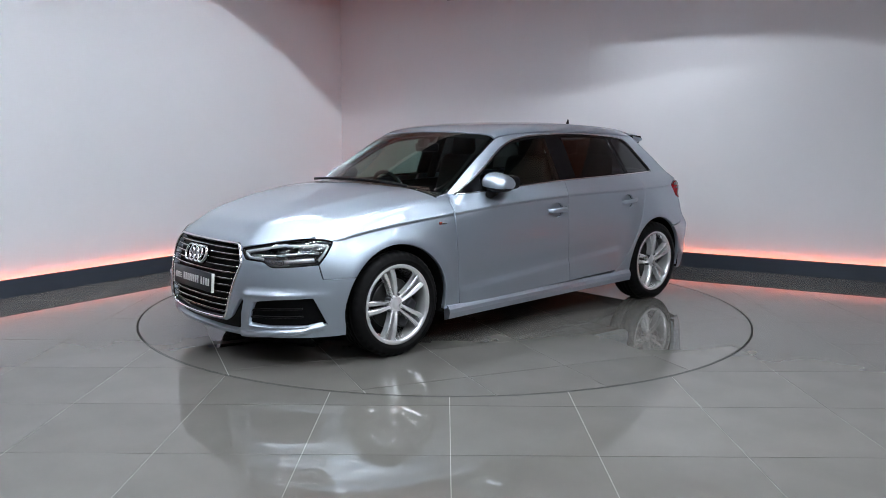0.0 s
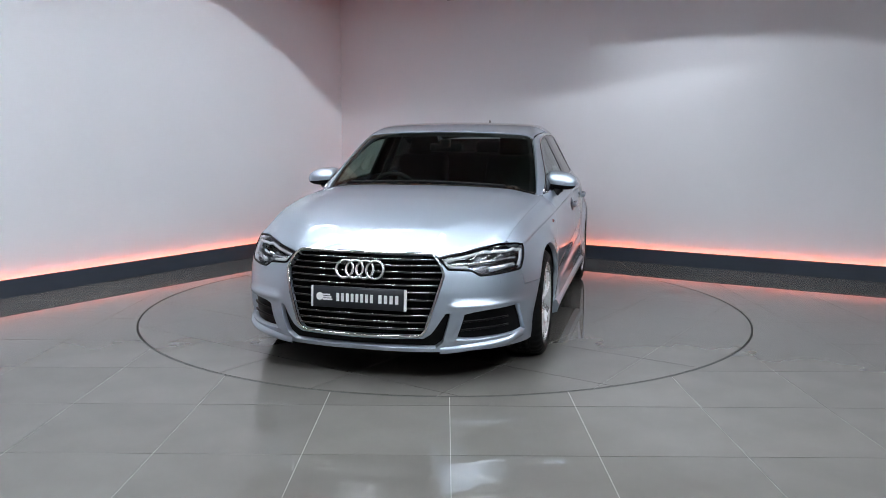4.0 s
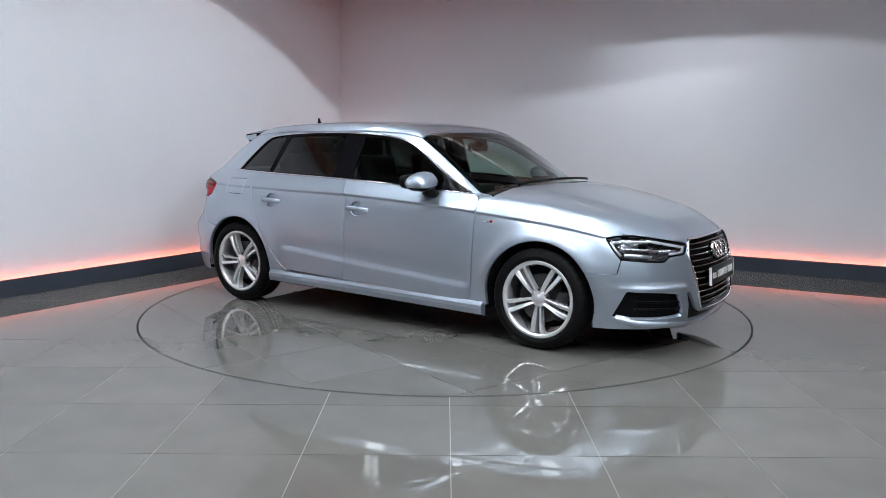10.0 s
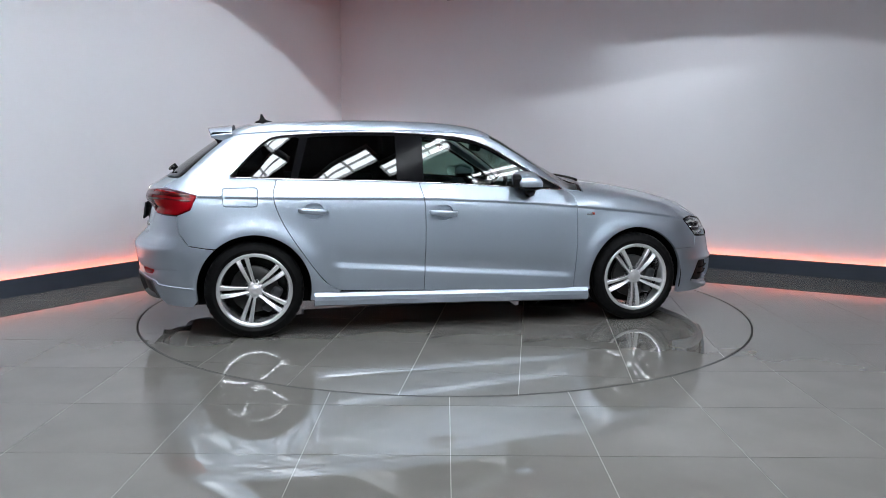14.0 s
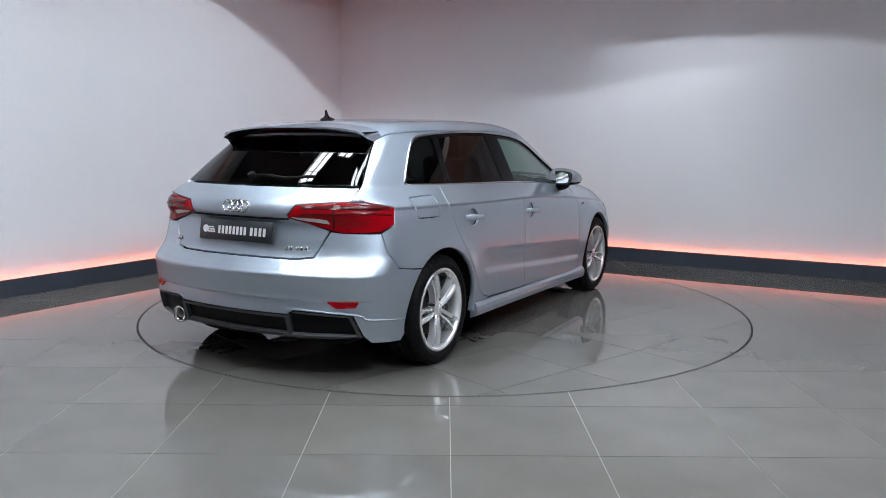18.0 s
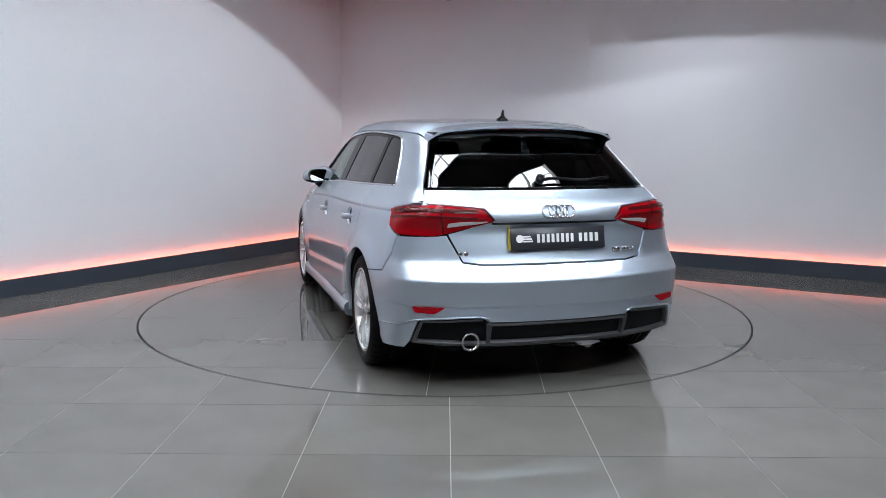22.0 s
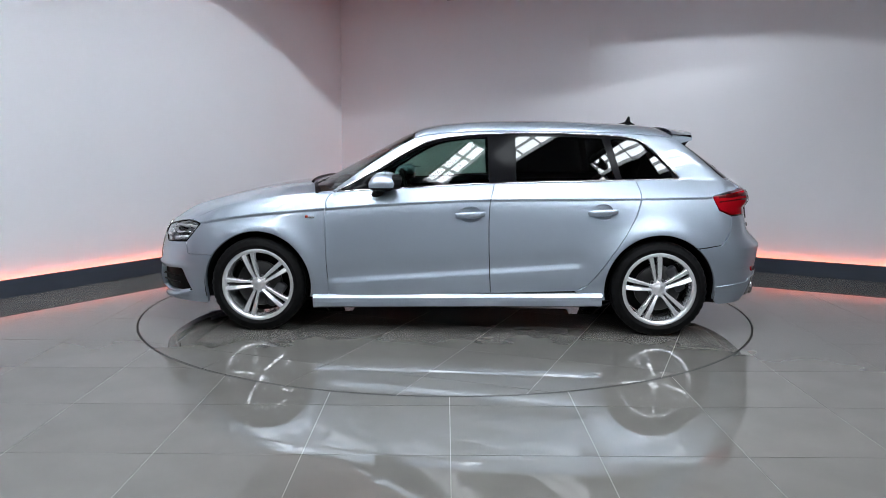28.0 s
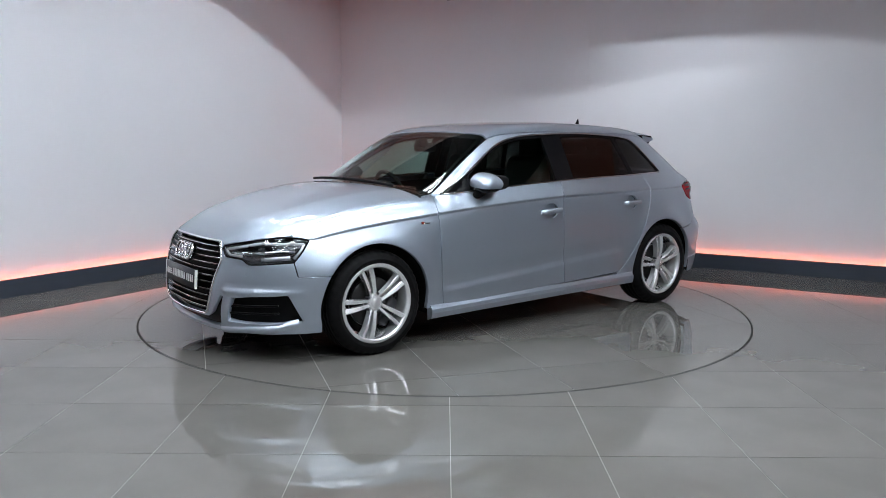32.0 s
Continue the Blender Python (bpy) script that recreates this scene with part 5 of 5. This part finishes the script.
# ---------------------------------------------------------------- cabin
def seat(x, y, w, name, label, head=True):
    e = part(name, box_bm(x - 0.27, x + 0.25, y - w / 2, y + w / 2, 0.42, 0.60, 0.05, 3), M["seat"], car, label)
    b = box_bm(-0.06, 0.06, -w / 2, w / 2, 0.0, 0.62, 0.05, 3)
    for v in b.verts:
        t = v.co.z / 0.62
        v.co.y *= 1 - 0.20 * t * t
        v.co.x -= 0.16 * t
    ob = part("backrest", b, M["seat"], e)
    ob.location = (x - 0.22, y, 0.54)
    if head:
        h = box_bm(-0.045, 0.045, -0.125, 0.125, 0.0, 0.19, 0.045, 3)
        for v in h.verts:
            v.co.y *= 1 - 0.15 * v.co.z / 0.19
        hh = part("headrest", h, M["seat"], e, "black headrest")
        hh.location = (x - 0.385, y, 1.135)
    return e


seat(0.02, -0.37, 0.50, "front_seat", "black front seat")
seat(0.02, 0.37, 0.50, "front_seat", "black front seat")
bench = seat(-0.82, 0.0, 1.20, "rear_bench", "black rear bench", head=False)
for y in (-0.38, 0.38, 0.0):
    hh = part("headrest", box_bm(-0.04, 0.04, -0.12, 0.12, 0.0, 0.12, 0.035, 2), M["seat"], bench, "black headrest")
    hh.location = (-1.21, y, 1.14)
dash = part("dashboard", box_bm(0.50, 0.98, -0.70, 0.70, 0.62, 0.915, 0.06, 3), M["seat"], car, "black dashboard")
part("instrument_hood", box_bm(0.50, 0.72, -0.54, -0.20, 0.88, 0.965, 0.03, 3), M["seat"], dash)
wheel_pts = [(0.0, 0.182 * math.cos(a), 0.182 * math.sin(a)) for a in (2 * math.pi * i / 32 for i in range(32))]
sv, sf = tube(wheel_pts, 0.016, 8, True)
st = add("steering_wheel", (sv, sf), "seat", "black steering wheel")
st.matrix_basis = pose(0.40, -0.37, 0.86, 0, 24, 0)
part("boss", box_bm(-0.02, 0.03, -0.075, 0.075, -0.07, 0.06, 0.02, 2), M["seat"], st)
for a in (0, 180, 270):
    sp = part("spoke", box_bm(-0.008, 0.008, 0.06, 0.175, -0.016, 0.016, 0.005, 1), M["alloy_dark"], st)
    sp.matrix_basis = pose(0, 0, 0, a, 0, 0)
part("centre_console", box_bm(-0.35, 0.55, -0.13, 0.13, 0.30, 0.62, 0.04, 2), M["seat"], car, "black centre console")
part("parcel_shelf", box_bm(-1.72, -1.12, -0.58, 0.58, 0.93, 0.955, 0.01, 1), M["seat"], car, "black parcel shelf")
mir = part("rear_view_mirror", box_bm(-0.02, 0.015, -0.12, 0.12, -0.032, 0.032, 0.015, 2), M["black"], car, "black interior mirror")
mir.location = (0.36, 0.0, 1.215)
part("mirror_mount", box_bm(0.35, 0.42, -0.035, 0.035, 1.215, 1.275, 0.012, 2), M["black"], car, "black mirror mount")
for s in (1, -1):
    q = box_bm(-0.34, -0.26, 0.60 * s - 0.02, 0.60 * s + 0.02, 0.95, 1.34, 0.01, 1)
    for v in q.verts:
        v.co.y += -s * 0.50 * max(v.co.z - 1.0, 0) + s * 0.115
    part("b_pillar", q, M["black"], car, "black inner door pillar")

# ---------------------------------------------------------------- wheels
def build_wheel():
    w = new("wheel")
    tagged(w, "silver five twin-spoke alloy wheel with black tyre")
    R, RIM = 0.3135, 0.2335
    prof = [(RIM - 0.004, -0.095), (RIM + 0.02, -0.108), (RIM + 0.05, -0.112), (R - 0.016, -0.104), (R - 0.004, -0.090), (R, -0.070), (R, -0.046), (R - 0.007, -0.043), (R - 0.007, -0.035), (R, -0.032), (R + 0.001, -0.006), (R - 0.007, -0.004), (R - 0.007, 0.004), (R + 0.001, 0.006),
            (R, 0.032), (R - 0.007, 0.035), (R - 0.007, 0.043), (R, 0.046), (R, 0.070), (R - 0.004, 0.090), (R - 0.016, 0.104), (RIM + 0.05, 0.112), (RIM + 0.036, 0.1125), (RIM + 0.034, 0.1145), (RIM + 0.026, 0.1145), (RIM + 0.022, 0.111), (RIM + 0.008, 0.107), (RIM - 0.004, 0.095)]
    v, f = lathe(prof, 160)
    n = len(prof)
    out = []
    for k in range(160):
        for i in range(n):
            x, a, z = v[k * n + i]
            cut = 1 - 0.0055 / R if (k % 4 == 0 and i in (4, 5, 18, 19, 3, 20)) or (k % 4 == 2 and i in (9, 10, 13, 14)) else 1
            out.append((x * cut, a, z * cut))
    part("tyre", mesh_of("tyre", out, f, M["rubber"]), M["rubber"], w, "black low-profile tyre")
    rim = [(RIM + 0.004, 0.088), (RIM + 0.007, 0.103), (RIM + 0.004, 0.107), (RIM - 0.004, 0.107), (RIM - 0.015, 0.105), (RIM - 0.020, 0.094), (RIM - 0.023, 0.078), (RIM - 0.026, 0.03), (RIM - 0.03, -0.085), (RIM, -0.095)]
    v, f = lathe(rim, 96)
    part("rim", mesh_of("rim", v, f, M["alloy"]), M["alloy"], w, "polished alloy rim")
    for k in range(5):
        for sgn in (-1, 1):
            vs, fs = [], []
            N = 9
            for i in range(N):
                t = i / (N - 1)
                r = 0.040 + t * (RIM - 0.013 - 0.040)
                lat = sgn * (0.0125 + 0.0165 * t)
                hw = 0.0090 + 0.0075 * t
                ya = 0.082 + 0.016 * math.sin(t * math.pi * 0.85) + 0.006 * t
                sl = sgn * 0.0045
                ring = [(-hw, ya - 0.040), (-hw * 0.92, ya - 0.004 - sl), (-hw * 0.62, ya - sl * 0.8), (hw * 0.62, ya + sl * 0.8), (hw * 0.92, ya - 0.004 + sl), (hw, ya - 0.040)]
                for a, b in ring:
                    vs.append((r, b, lat + a))
            for i in range(N - 1):
                for q in range(6):
                    fs.append((i * 6 + q, i * 6 + (q + 1) % 6, (i + 1) * 6 + (q + 1) % 6, (i + 1) * 6 + q)[::-1])
            fs += [tuple(range(6)), tuple((N - 1) * 6 + q for q in range(6))[::-1]]
            me = mesh_of("spoke", vs, fs, M["alloy"], smooth=False)
            sp = part("spoke", me, M["alloy"], w)
            sp.matrix_basis = pose(0, 0, 0, 0, -(110 + 72 * k), 0)
    v, f = lathe([(0.0, 0.090), (0.026, 0.089), (0.030, 0.084), (0.034, 0.084), (0.052, 0.080), (0.056, 0.070), (0.058, 0.03)], 40)
    part("hub_cap", mesh_of("hub_cap", v, f, M["alloy"]), M["alloy"], w, "round alloy hub cap")
    for k in range(5):
        a = math.radians(110 + 36 + 72 * k)
        v, f = lathe([(0.0, 0.088), (0.007, 0.088), (0.009, 0.080), (0.009, 0.05)], 12)
        part("bolt", mesh_of("bolt", [(x + 0.058 * math.cos(a), y, z + 0.058 * math.sin(a)) for x, y, z in v], f, M["alloy_dark"]), M["alloy_dark"], w, "dark wheel bolt")
    v, f = lathe([(0.05, 0.045), (0.145, 0.045), (0.150, 0.040), (0.150, 0.022), (0.05, 0.022)], 48)
    part("brake_disc", mesh_of("brake_disc", v, f, M["disc"]), M["disc"], w, "grey iron brake disc")
    part("brake_caliper", box_bm(-0.165, -0.095, 0.0, 0.062, -0.09, 0.09, 0.02, 2), M["alloy_dark"], w, "dark brake caliper")
    v, f = lathe([(0.0, -0.06), (0.20, -0.06)], 32)
    part("backing", mesh_of("backing", v, f, M["black"], smooth=False), M["black"], w)
    return w


wheel0 = build_wheel()
wheel0.parent = car
WHEELS = [(HUB_F, 1, 34), (HUB_R, 1, -28), (HUB_F, -1, 16), (HUB_R, -1, 32)]  # hub, side, how far the wheel is rolled
WY = 0.762
for i, (hx, s, roll) in enumerate(WHEELS):
    m = pose(hx, s * WY, HUB_Z, 0, 0, 0 if s > 0 else 180) @ pose(0, 0, 0, 0, -roll, 0)
    if i == 0:
        wheel0.matrix_basis = m
    else:
        copy_thing(wheel0, m)

# side badges on the front wings: bars in place of wording
for s in (1, -1):
    for x, wd, mat in ((0.985, 0.020, "orange"), (0.956, 0.045, "chrome")):
        p = lift("side", [(x, 0.768)])[0]
        y = p[1] * s
        part("badge_bar", box_bm(x - wd / 2, x + wd / 2, y - 0.004, y + 0.004, 0.760, 0.776 if mat == "orange" else 0.769, 0.001, 1), M[mat], car, "small side badge bar")


# ---------------------------------------------------------------- what moves
# the table runs up, turns at one speed, and runs down again
SPEED = 11.765
TURN = [(0, -137.96), (0.4, -137.9), (0.7, -137.4), (1, -136.15), (1.5, -133.0), (2, -127.94), (2.5, -122.15)]
TURN += [(t, -116.21 + SPEED * (t - 3)) for t in range(3, 31)]
TURN += [(30.5, 207.1), (31, 212.4), (31.5, 215.7), (32, 217.2)]


def motions():
    spin = [(t, pose(0, 0, 0, 0, 0, a)) for t, a in TURN]
    walk(turntable, spin)
    walk(car, [(t, m @ pose(CAR_OFF[0], CAR_OFF[1], 0)) for t, m in spin])


motions()
